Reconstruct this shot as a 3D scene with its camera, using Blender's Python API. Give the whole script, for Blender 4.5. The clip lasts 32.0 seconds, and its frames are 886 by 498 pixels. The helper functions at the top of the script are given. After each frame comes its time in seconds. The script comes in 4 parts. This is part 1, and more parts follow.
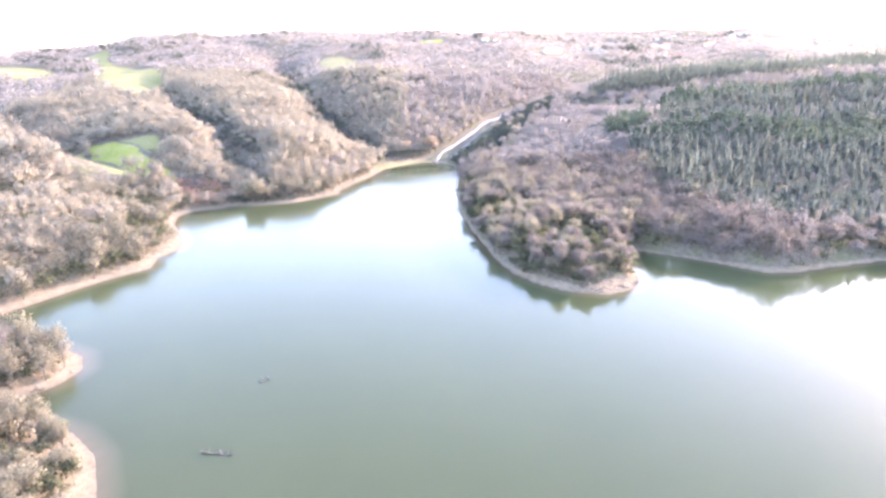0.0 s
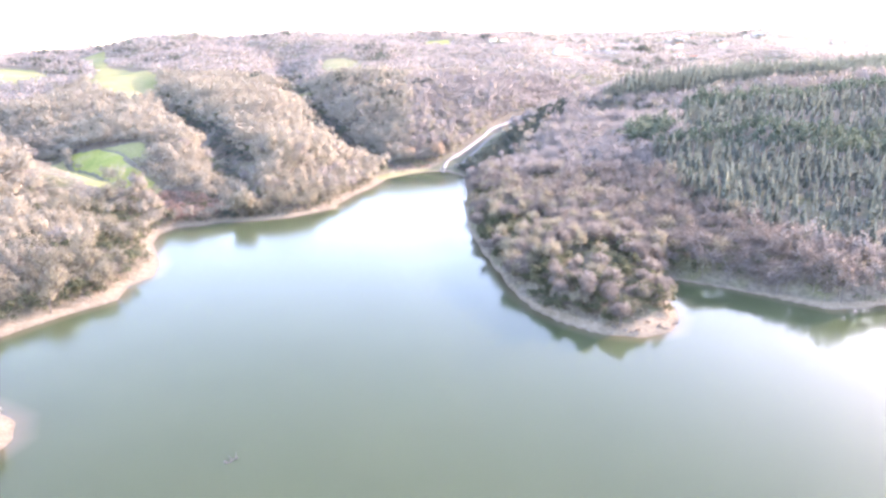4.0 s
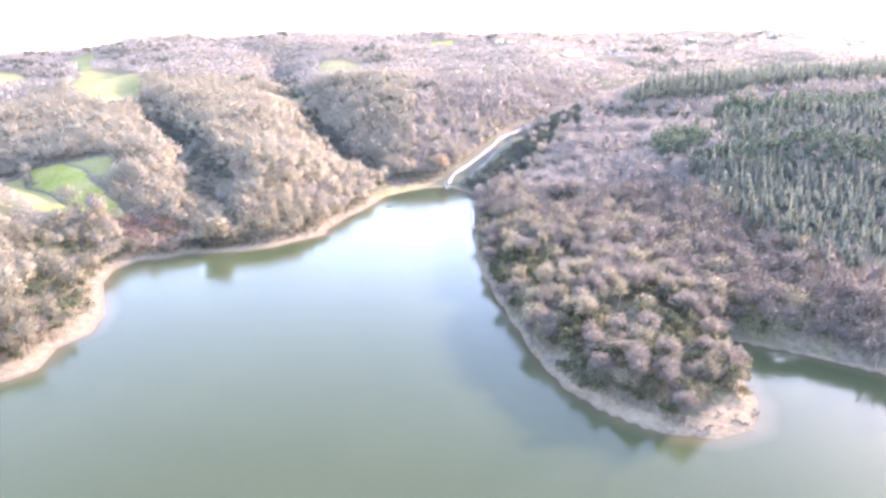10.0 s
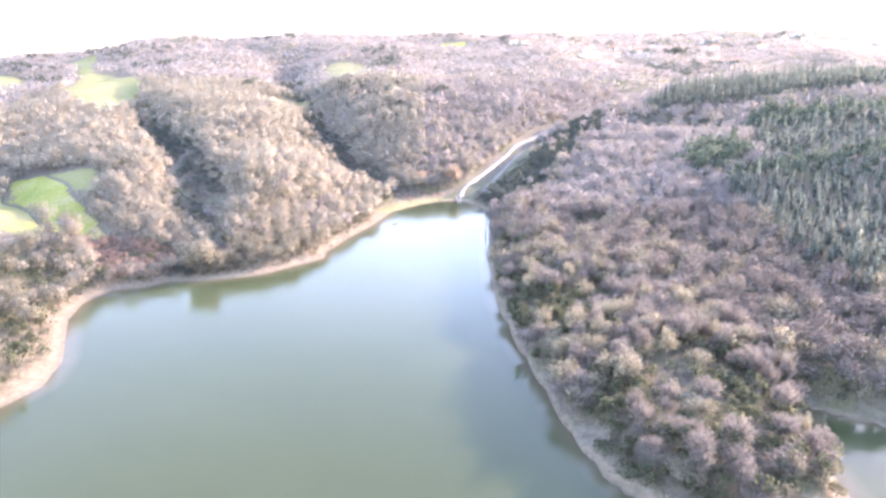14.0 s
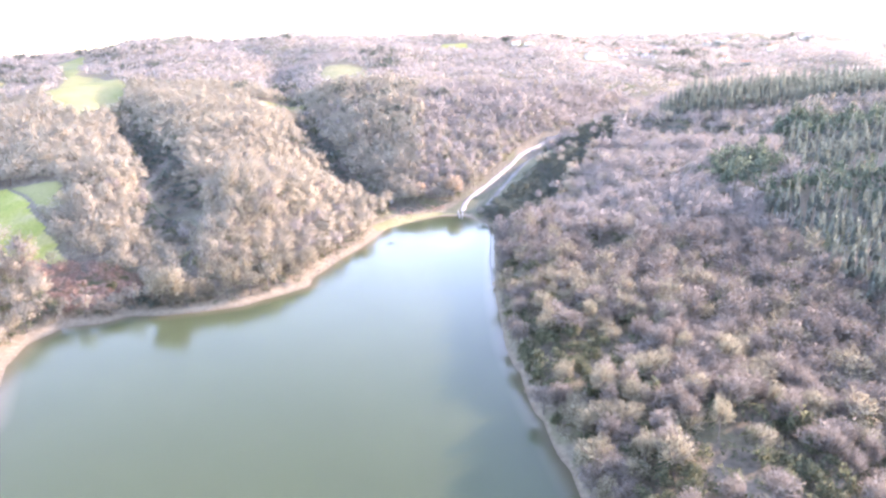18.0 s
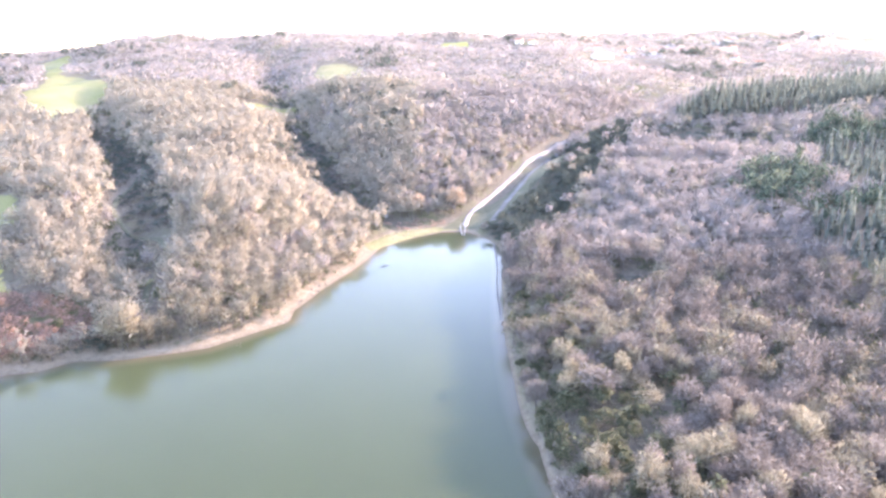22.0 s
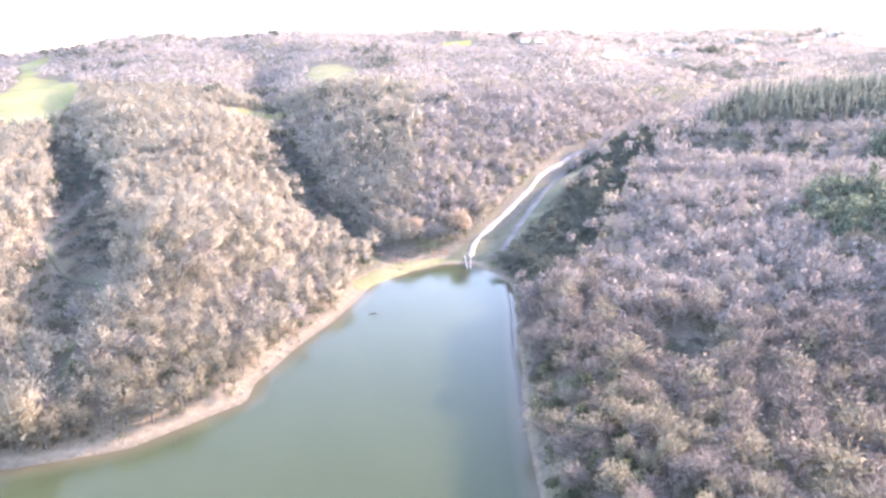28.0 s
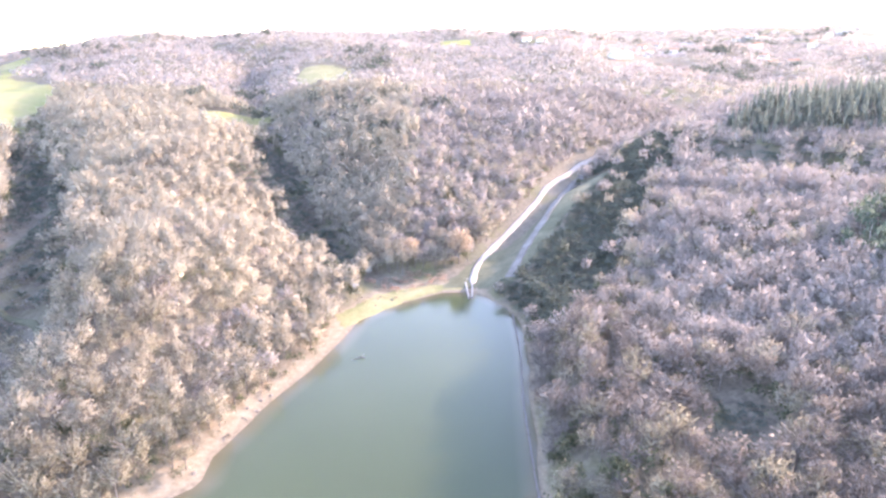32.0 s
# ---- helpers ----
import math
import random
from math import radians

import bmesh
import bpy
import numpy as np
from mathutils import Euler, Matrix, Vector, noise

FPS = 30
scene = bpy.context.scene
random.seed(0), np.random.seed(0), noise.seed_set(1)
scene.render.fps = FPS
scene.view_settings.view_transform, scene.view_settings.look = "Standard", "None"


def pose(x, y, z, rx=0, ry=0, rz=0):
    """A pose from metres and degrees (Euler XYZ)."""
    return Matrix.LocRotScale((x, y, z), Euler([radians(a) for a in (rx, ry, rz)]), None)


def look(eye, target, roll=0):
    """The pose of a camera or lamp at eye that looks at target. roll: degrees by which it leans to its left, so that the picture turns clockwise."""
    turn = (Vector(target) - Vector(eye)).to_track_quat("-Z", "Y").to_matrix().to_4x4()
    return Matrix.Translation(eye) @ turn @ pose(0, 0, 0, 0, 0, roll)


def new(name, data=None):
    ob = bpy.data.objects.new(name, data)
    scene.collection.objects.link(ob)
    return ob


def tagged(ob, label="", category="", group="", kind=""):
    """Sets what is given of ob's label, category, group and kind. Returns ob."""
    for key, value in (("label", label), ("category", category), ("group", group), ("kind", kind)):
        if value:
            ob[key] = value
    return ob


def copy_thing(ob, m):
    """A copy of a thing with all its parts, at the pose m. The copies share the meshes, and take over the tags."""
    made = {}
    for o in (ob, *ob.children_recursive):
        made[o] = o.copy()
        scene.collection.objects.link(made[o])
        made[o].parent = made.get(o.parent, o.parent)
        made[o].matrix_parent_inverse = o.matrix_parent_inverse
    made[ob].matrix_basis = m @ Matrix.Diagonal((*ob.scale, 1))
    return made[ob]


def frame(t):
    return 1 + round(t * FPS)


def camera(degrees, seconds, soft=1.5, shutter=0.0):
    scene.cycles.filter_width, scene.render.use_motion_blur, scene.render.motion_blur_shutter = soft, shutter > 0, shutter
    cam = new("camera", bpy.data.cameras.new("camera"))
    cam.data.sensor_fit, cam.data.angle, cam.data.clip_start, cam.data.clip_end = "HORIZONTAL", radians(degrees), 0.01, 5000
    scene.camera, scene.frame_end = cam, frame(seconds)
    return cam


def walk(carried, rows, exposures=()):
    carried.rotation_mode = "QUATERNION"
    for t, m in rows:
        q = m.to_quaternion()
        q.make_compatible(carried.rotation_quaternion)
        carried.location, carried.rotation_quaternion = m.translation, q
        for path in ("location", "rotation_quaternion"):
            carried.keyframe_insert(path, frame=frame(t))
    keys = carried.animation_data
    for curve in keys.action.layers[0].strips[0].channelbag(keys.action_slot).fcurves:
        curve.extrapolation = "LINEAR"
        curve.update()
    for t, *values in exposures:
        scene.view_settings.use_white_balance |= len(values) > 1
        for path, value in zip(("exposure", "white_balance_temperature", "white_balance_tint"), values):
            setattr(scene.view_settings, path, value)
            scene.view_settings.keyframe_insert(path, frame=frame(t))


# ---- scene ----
cam = camera(68.0, 32.0, soft=2.6)
PATH = [
    (0, -0.15, 4.96, 70.83, 73.49, -0.84, -1.37),
    (0.5, -0.15, 8.84, 70.84, 73.49, -0.85, -1.36),
    (1, -0.14, 12.68, 70.84, 73.49, -0.85, -1.36),
    (1.5, -0.15, 16.49, 70.85, 73.49, -0.86, -1.37),
    (2, -0.15, 20.29, 70.87, 73.50, -0.86, -1.41),
    (2.5, -0.15, 24.10, 70.89, 73.51, -0.86, -1.09),
    (3, -0.14, 27.90, 70.92, 73.53, -0.87, -0.89),
    (3.5, -0.14, 31.68, 70.96, 73.55, -0.87, -0.88),
    (5.5, -0.09, 46.38, 71.19, 73.66, -0.86, -0.86),
    (6, -0.08, 50.04, 71.26, 73.66, -0.86, -0.89),
    (6.5, -0.06, 53.76, 71.34, 73.66, -0.86, -0.89),
    (7, -0.04, 57.53, 71.42, 73.65, -0.86, -0.89),
    (7.5, -0.01, 61.34, 71.52, 73.65, -0.86, -0.87),
    (8, 0.02, 65.16, 71.63, 73.65, -0.87, -0.88),
    (8.5, 0.05, 68.95, 71.74, 73.64, -0.87, -0.89),
    (9, 0.09, 72.72, 71.86, 73.64, -0.88, -0.88),
    (9.5, 0.14, 76.48, 72.00, 73.64, -0.89, -0.85),
    (10, 0.18, 80.26, 72.14, 73.65, -0.90, -0.57),
    (10.5, 0.23, 84.06, 72.29, 73.65, -0.91, 0.32),
    (11, 0.28, 87.87, 72.46, 73.66, -0.92, 0.32),
    (11.5, 0.32, 91.69, 72.63, 73.66, -0.93, 0.33),
    (12, 0.37, 95.51, 72.81, 73.66, -0.94, 0.36),
    (12.5, 0.41, 99.32, 72.98, 73.66, -0.95, 0.35),
    (13, 0.44, 103.08, 73.14, 73.68, -0.96, 0.40),
    (13.5, 0.47, 106.82, 73.27, 73.69, -0.97, 0.43),
    (14, 0.48, 110.56, 73.39, 73.71, -0.97, 0.44),
    (14.5, 0.49, 114.32, 73.48, 73.73, -0.97, 0.47),
    (16.5, 0.46, 128.73, 73.75, 73.85, -0.97, 0.48),
    (17, 0.43, 132.38, 73.80, 73.85, -0.96, 0.47),
    (17.5, 0.40, 136.08, 73.84, 73.84, -0.95, 0.47),
    (18, 0.35, 139.82, 73.88, 73.82, -0.93, 0.46),
    (18.5, 0.30, 143.61, 73.90, 73.80, -0.91, 0.44),
    (19, 0.24, 147.47, 73.93, 73.78, -0.89, 0.44),
    (19.5, 0.18, 151.40, 73.95, 73.77, -0.87, 0.39),
    (20, 0.13, 155.37, 73.98, 73.77, -0.86, 0.42),
    (20.5, 0.09, 159.39, 74.02, 73.77, -0.84, 0.44),
    (21, 0.07, 163.38, 74.06, 73.76, -0.83, 0.45),
    (21.5, 0.06, 167.30, 74.12, 73.75, -0.83, 0.44),
    (22, 0.06, 171.13, 74.19, 73.74, -0.84, 0.45),
    (22.5, 0.07, 174.90, 74.27, 73.74, -0.85, 0.52),
    (23, 0.09, 178.64, 74.35, 73.75, -0.86, 0.54),
    (23.5, 0.12, 182.39, 74.44, 73.75, -0.88, 0.54),
    (24, 0.15, 186.19, 74.52, 73.75, -0.90, 0.54),
    (24.5, 0.16, 190.03, 74.59, 73.74, -0.92, 0.60),
    (25, 0.17, 193.92, 74.66, 73.73, -0.94, 0.63),
    (25.5, 0.17, 197.84, 74.72, 73.72, -0.96, 0.64),
    (27.5, 0.11, 216.30, 75.00, 73.64, -1.02, 0.66),
    (28, 0.10, 217.01, 75.01, 73.64, -1.02, 0.66),
    (28.5, 0.08, 221.04, 75.06, 73.61, -1.03, 0.65),
    (29, 0.06, 224.97, 75.12, 73.59, -1.04, 0.67),
    (29.5, 0.04, 228.78, 75.18, 73.58, -1.04, 0.64),
    (30, 0.03, 232.52, 75.25, 73.58, -1.05, 0.59),
    (30.5, 0.01, 236.17, 75.33, 73.59, -1.05, 0.59),
    (31, -0.00, 239.67, 75.43, 73.59, -1.05, 0.57),
]
walk(cam, [(t, pose(x, y, z, tilt, 0, turn) @ pose(0, 0, 0, 0, 0, lean)) for t, x, y, z, tilt, lean, turn in PATH],
     exposures=[(0.0, 3.54, 6750, 32), (32.0, 3.54, 6750, 32)])

# ---- light ----
SUN_TO = Vector((0.83, 0.56, 0.0)).normalized()
SUN_UP = radians(20)
world = bpy.data.worlds.new("winter_sky")
scene.world = world
world.use_nodes = True
wt = world.node_tree
sky = wt.nodes.new("ShaderNodeTexSky")
sky.sky_type = "NISHITA"
sky.sun_disc = False
sky.sun_elevation = SUN_UP
sky.sun_rotation = math.atan2(SUN_TO.x, SUN_TO.y)
sky.dust_density = 0.6
sky.air_density = 1.0
sky.ozone_density = 1.0
wt.links.new(sky.outputs[0], wt.nodes["Background"].inputs[0])
wt.nodes["Background"].inputs[1].default_value = 0.15
sun = new("sun", bpy.data.lights.new("sun", "SUN"))
sun.data.energy = 1.45
sun.data.angle = radians(1.2)
sun.data.color = (1.0, 0.86, 0.70)
sun.matrix_world = look((300, 300, 400), Vector((300, 300, 400)) - Vector((SUN_TO.x * math.cos(SUN_UP), SUN_TO.y * math.cos(SUN_UP), math.sin(SUN_UP))))


# ---- materials ----
def node_mat(name, rough=0.9):
    m = bpy.data.materials.new(name)
    m.use_nodes = True
    b = m.node_tree.nodes["Principled BSDF"]
    b.inputs["Roughness"].default_value = rough
    b.inputs["Specular IOR Level"].default_value = 0.15 if rough > 0.7 else 0.5
    return m, m.node_tree, b


def noise_at(nt, scale, detail=4.0, rough=0.6, spot=None):
    n = nt.nodes.new("ShaderNodeTexNoise")
    n.inputs["Scale"].default_value = scale
    n.inputs["Detail"].default_value = detail
    n.inputs["Roughness"].default_value = rough
    if spot is None:
        spot = nt.nodes.new("ShaderNodeNewGeometry").outputs["Position"]
    nt.links.new(spot, n.inputs["Vector"])
    return n.outputs["Fac"]


def ramp(nt, fac, stops):
    r = nt.nodes.new("ShaderNodeValToRGB")
    while len(r.color_ramp.elements) < len(stops):
        r.color_ramp.elements.new(0.5)
    for e, (p, c) in zip(r.color_ramp.elements, stops):
        e.position, e.color = p, (*c, 1)
    nt.links.new(fac, r.inputs[0])
    return r.outputs["Color"]


def mix(nt, fac, a, b, blend="MIX"):
    n = nt.nodes.new("ShaderNodeMix")
    n.data_type, n.blend_type = "RGBA", blend
    for sock, v in ((n.inputs["Factor"], fac), (n.inputs["A"], a), (n.inputs["B"], b)):
        if hasattr(v, "is_linked"):
            nt.links.new(v, sock)
        elif isinstance(v, tuple):
            sock.default_value = (*v, 1)
        else:
            sock.default_value = v
    return n.outputs["Result"]


def calc(nt, op, a, b=0.0, c=0.0):
    n = nt.nodes.new("ShaderNodeMath")
    n.operation = op
    for sock, v in zip(n.inputs, (a, b, c)):
        if hasattr(v, "is_linked"):
            nt.links.new(v, sock)
        else:
            sock.default_value = v
    return n.outputs[0]


def bump(nt, b, height, strength, distance):
    n = nt.nodes.new("ShaderNodeBump")
    n.inputs["Strength"].default_value = strength
    n.inputs["Distance"].default_value = distance
    nt.links.new(height, n.inputs["Height"])
    nt.links.new(n.outputs[0], b.inputs["Normal"])


def foliage(name, dark, light, patch=0.12, rough=0.85, thin_share=0.5):
    """Thin twigs or leaves that let some light through: every sprig has its own tone, every tree another, with a fine fleck of twigs."""
    m, nt, b = node_mat(name, rough)
    g = nt.nodes.new("ShaderNodeNewGeometry")
    tone = ramp(nt, g.outputs["Random Per Island"], [(0.0, dark), (1.0, light)])
    big = ramp(nt, noise_at(nt, patch, 2.0, 0.5, g.outputs["Position"]), [(0.3, (0.84, 0.84, 0.86)), (0.5, (1.0, 1.0, 1.0)), (0.72, (1.12, 1.09, 1.05))])
    fleck = noise_at(nt, 1.3, 3.0, 0.65, g.outputs["Position"])
    fine = ramp(nt, fleck, [(0.32, (0.88, 0.88, 0.89)), (0.68, (1.08, 1.08, 1.07))])
    col = mix(nt, 1.0, mix(nt, 1.0, tone, big, "MULTIPLY"), fine, "MULTIPLY")
    nt.links.new(col, b.inputs["Base Color"])
    thin = nt.nodes.new("ShaderNodeBsdfTranslucent")
    nt.links.new(col, thin.inputs["Color"])
    both = nt.nodes.new("ShaderNodeMixShader")
    both.inputs[0].default_value = thin_share
    nt.links.new(b.outputs[0], both.inputs[1])
    nt.links.new(thin.outputs[0], both.inputs[2])
    nt.links.new(both.outputs[0], nt.nodes["Material Output"].inputs["Surface"])
    return m


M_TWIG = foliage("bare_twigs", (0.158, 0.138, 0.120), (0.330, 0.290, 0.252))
# The same bare twigs, lightened for slopes and hills to stand in for haze.
M_TWIG_HAZE = foliage("hazed_bare_twigs", (0.335, 0.299, 0.270), (0.41, 0.367, 0.332), 0.03)
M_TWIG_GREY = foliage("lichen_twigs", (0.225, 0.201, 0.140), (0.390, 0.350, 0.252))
# Lichen twigs with the haze of the farther woods put into the colour.
M_TWIG_GREY_HAZE = foliage("hazed_lichen_twigs", (0.365, 0.324, 0.246), (0.445, 0.398, 0.306), 0.03)
M_TWIG_RED = foliage("russet_twigs", (0.30, 0.195, 0.150), (0.47, 0.335, 0.265))
M_TWIG_OCHRE = foliage("ochre_twigs", (0.36, 0.27, 0.18), (0.53, 0.42, 0.31))
M_TWIG_WHITE = foliage("pale_twigs", (0.55, 0.53, 0.50), (0.80, 0.78, 0.75))
M_LEAF = foliage("evergreen_leaves", (0.070, 0.082, 0.050), (0.215, 0.218, 0.130), 0.2)
# Needles set lighter than they grow, to stand in for haze.
M_NEEDLE = foliage("conifer_needles", (0.170, 0.200, 0.165), (0.245, 0.275, 0.228), 0.1)
# Darker evergreen for groves; on the slope and in gullies it holds their shade.
M_GROVE_SHADE = foliage("grove_and_shade_leaves", (0.085, 0.100, 0.080), (0.155, 0.175, 0.138), 0.1)
M_NEEDLE_LIGHT = foliage("pine_needles", (0.070, 0.098, 0.072), (0.195, 0.235, 0.165), 0.1)


def bark(name, dark, light):
    m, nt, b = node_mat(name, 0.95)
    col = ramp(nt, noise_at(nt, 6.0), [(0.3, dark), (0.7, light)])
    nt.links.new(col, b.inputs["Base Color"])
    bump(nt, b, noise_at(nt, 18.0), 0.5, 0.05)
    return m


M_BARK = bark("oak_bark", (0.11, 0.092, 0.078), (0.25, 0.22, 0.19))
M_BARK_PINE = bark("pine_bark", (0.22, 0.18, 0.15), (0.46, 0.42, 0.38))
M_DRIFT = bark("wet_driftwood", (0.07, 0.06, 0.05), (0.24, 0.21, 0.18))


def make_ground():
    m, nt, b = node_mat("forest_floor", 0.95)
    g = nt.nodes.new("ShaderNodeNewGeometry")
    pos = g.outputs["Position"]
    z = nt.nodes.new("ShaderNodeSeparateXYZ")
    nt.links.new(pos, z.inputs[0])
    litter = ramp(nt, noise_at(nt, 0.6, 6.0, 0.7, pos), [(0.3, (0.095, 0.083, 0.060)), (0.5, (0.16, 0.137, 0.102)), (0.72, (0.235, 0.20, 0.15))])
    grass = ramp(nt, noise_at(nt, 1.5, 4.0, 0.7, pos), [(0.3, (0.08, 0.09, 0.036)), (0.7, (0.19, 0.185, 0.085))])
    floor = mix(nt, ramp(nt, noise_at(nt, 0.045, 4.0, 0.6, pos), [(0.5, (0, 0, 0)), (0.66, (0.7, 0.7, 0.7))]), litter, grass)
    sand = ramp(nt, noise_at(nt, 0.5, 6.0, 0.7, pos), [(0.28, (0.155, 0.122, 0.080)), (0.5, (0.235, 0.186, 0.126)), (0.75, (0.305, 0.253, 0.186))])
    stones = ramp(nt, noise_at(nt, 2.2, 3.0, 0.6, pos), [(0.62, (0, 0, 0)), (0.70, (1, 1, 1))])
    sand = mix(nt, calc(nt, "MULTIPLY", stones, 0.5), sand, (0.42, 0.38, 0.33))
    wet = ramp(nt, noise_at(nt, 0.8, 4.0, 0.6, pos), [(0.3, (0.14, 0.11, 0.075)), (0.7, (0.25, 0.20, 0.14))])
    level = calc(nt, "ADD", z.outputs[2], calc(nt, "MULTIPLY", calc(nt, "SUBTRACT", noise_at(nt, 0.22, 4.0, 0.65, pos), 0.5), 1.5))
    steep = nt.nodes.new("ShaderNodeMapRange")
    steep.inputs["From Min"].default_value, steep.inputs["From Max"].default_value, steep.inputs["To Max"].default_value = 10.0, 15.0, 1.15
    nt.links.new(z.outputs[0], steep.inputs["Value"])
    # The bare sand ends lower on the steep eastern bank than on the flat point.
    north = nt.nodes.new("ShaderNodeMapRange")
    north.inputs["From Min"].default_value, north.inputs["From Max"].default_value = 206.0, 224.0
    nt.links.new(z.outputs[1], north.inputs["Value"])
    level = calc(nt, "ADD", level, calc(nt, "MULTIPLY", steep.outputs[0], north.outputs[0]))
    up = nt.nodes.new("ShaderNodeMapRange")
    up.inputs["From Min"].default_value, up.inputs["From Max"].default_value = 1.25, 1.75
    nt.links.new(level, up.inputs["Value"])
    edge = nt.nodes.new("ShaderNodeMapRange")
    edge.inputs["From Min"].default_value, edge.inputs["From Max"].default_value = 0.10, 0.32
    nt.links.new(z.outputs[2], edge.inputs["Value"])
    low = mix(nt, edge.outputs[0], wet, sand)
    nt.links.new(mix(nt, up.outputs[0], low, floor), b.inputs["Base Color"])
    bump(nt, b, noise_at(nt, 1.2, 6.0, 0.7, pos), 0.7, 0.4)
    return m


def patchy(name, stops, scale, fine, depth=0.15, rough=0.95):
    m, nt, b = node_mat(name, rough)
    col = ramp(nt, noise_at(nt, scale, 5.0, 0.6), stops)
    grain = ramp(nt, noise_at(nt, fine, 4.0, 0.7), [(0.3, (0.75, 0.75, 0.75)), (0.7, (1.2, 1.2, 1.2))])
    nt.links.new(mix(nt, 1.0, col, grain, "MULTIPLY"), b.inputs["Base Color"])
    bump(nt, b, noise_at(nt, fine, 4.0, 0.7), 0.6, depth)
    return m


M_GROUND = make_ground()
M_CROP = patchy("young_crop", [(0.3, (0.19, 0.225, 0.05)), (0.5, (0.28, 0.28, 0.075)), (0.68, (0.34, 0.29, 0.14))], 0.06, 0.9)
M_PASTURE = patchy("dry_pasture", [(0.3, (0.17, 0.175, 0.065)), (0.5, (0.225, 0.215, 0.09)), (0.72, (0.27, 0.23, 0.125))], 0.03, 1.2)
M_STUBBLE = patchy("pale_stubble", [(0.3, (0.20, 0.16, 0.11)), (0.7, (0.30, 0.24, 0.175))], 0.02, 0.8)
M_SHORE_GRASS = patchy("shore_grass", [(0.3, (0.17, 0.165, 0.075)), (0.55, (0.24, 0.215, 0.11)), (0.75, (0.29, 0.24, 0.15))], 0.15, 1.5)
M_ROAD = patchy("chalky_dirt_road", [(0.3, (0.29, 0.25, 0.212)), (0.7, (0.43, 0.378, 0.325))], 0.15, 2.5, 0.08)
# Gravel darker than it lies, with the slope's shade put into the colour.
M_GRAVEL_SHADED = patchy("shaded_grey_gravel", [(0.3, (0.13, 0.12, 0.105)), (0.7, (0.22, 0.205, 0.18))], 0.2, 3.0, 0.1)
# Mud tones lowered so that the valley flat carries its shade as colour.
M_MUD_SHADED = patchy("shaded_valley_mud", [(0.3, (0.09, 0.09, 0.055)), (0.55, (0.14, 0.135, 0.085)), (0.75, (0.20, 0.175, 0.12))], 0.12, 2.0, 0.2)
M_EARTH = patchy("ploughed_earth", [(0.3, (0.15, 0.11, 0.08)), (0.7, (0.21, 0.16, 0.12))], 0.05, 1.0, 0.2)
M_CONCRETE = patchy("weathered_concrete", [(0.3, (0.26, 0.25, 0.235)), (0.7, (0.42, 0.41, 0.385))], 0.6, 6.0, 0.02)
M_STONE = patchy("shore_stone", [(0.3, (0.16, 0.13, 0.10)), (0.7, (0.30, 0.25, 0.20))], 0.8, 6.0, 0.05)
M_PLASTER = patchy("lime_plaster", [(0.3, (0.52, 0.48, 0.42)), (0.7, (0.66, 0.62, 0.56))], 0.3, 2.0, 0.01)
M_TILE = patchy("clay_roof_tiles", [(0.3, (0.34, 0.15, 0.09)), (0.7, (0.52, 0.28, 0.18))], 0.4, 4.0, 0.05)
M_METAL = patchy("grey_sheet_roof", [(0.3, (0.34, 0.33, 0.32)), (0.7, (0.50, 0.48, 0.46))], 0.4, 4.0, 0.02, 0.8)
M_DARK, _nt, _b = node_mat("window_dark", 0.2)
_b.inputs["Base Color"].default_value = (0.05, 0.055, 0.06, 1)


def make_water():
    m, nt, b = node_mat("turbid_lake_water", 0.04)
    pos = nt.nodes.new("ShaderNodeNewGeometry").outputs["Position"]
    deep = ramp(nt, noise_at(nt, 0.012, 3.0, 0.5, pos), [(0.3, (0.051, 0.063, 0.029)), (0.7, (0.059, 0.071, 0.033))])
    # Over the shallows the sandy bed shows through.
    rim = nt.nodes.new("ShaderNodeAttribute")
    rim.attribute_name = "off_shore"
    bed = nt.nodes.new("ShaderNodeMapRange")
    bed.inputs["From Min"].default_value, bed.inputs["From Max"].default_value = 0.0, 5.0
    bed.inputs["To Min"].default_value, bed.inputs["To Max"].default_value = 0.8, 0.0
    nt.links.new(rim.outputs["Fac"], bed.inputs["Value"])
    col = mix(nt, bed.outputs[0], deep, (0.135, 0.108, 0.070))
    nt.links.new(col, b.inputs["Base Color"])
    b.inputs["IOR"].default_value = 1.333
    b.inputs["Specular IOR Level"].default_value = 0.27
    b.subsurface_method = "RANDOM_WALK"
    b.inputs["Subsurface Weight"].default_value = 1.0
    b.inputs["Subsurface Radius"].default_value = (1.0, 1.1, 0.9)
    b.inputs["Subsurface Scale"].default_value = 1.5
    # The open lake is ruffled, the sheltered bay lies calm.
    x = nt.nodes.new("ShaderNodeSeparateXYZ")
    nt.links.new(pos, x.inputs[0])
    bay = nt.nodes.new("ShaderNodeMapRange")
    bay.inputs["From Min"].default_value, bay.inputs["From Max"].default_value = 62.0, 84.0
    nt.links.new(x.outputs[0], bay.inputs["Value"])
    ruffled = ramp(nt, noise_at(nt, 0.02, 3.0, 0.6, pos), [(0.35, (0.085, 0.085, 0.085)), (0.7, (0.17, 0.17, 0.17))])
    nt.links.new(mix(nt, bay.outputs[0], ruffled, (0.035, 0.035, 0.035)), b.inputs["Roughness"])
    bump(nt, b, noise_at(nt, 1.6, 3.0, 0.6, pos), 0.12, 0.03)
    return m


M_WATER = make_water()


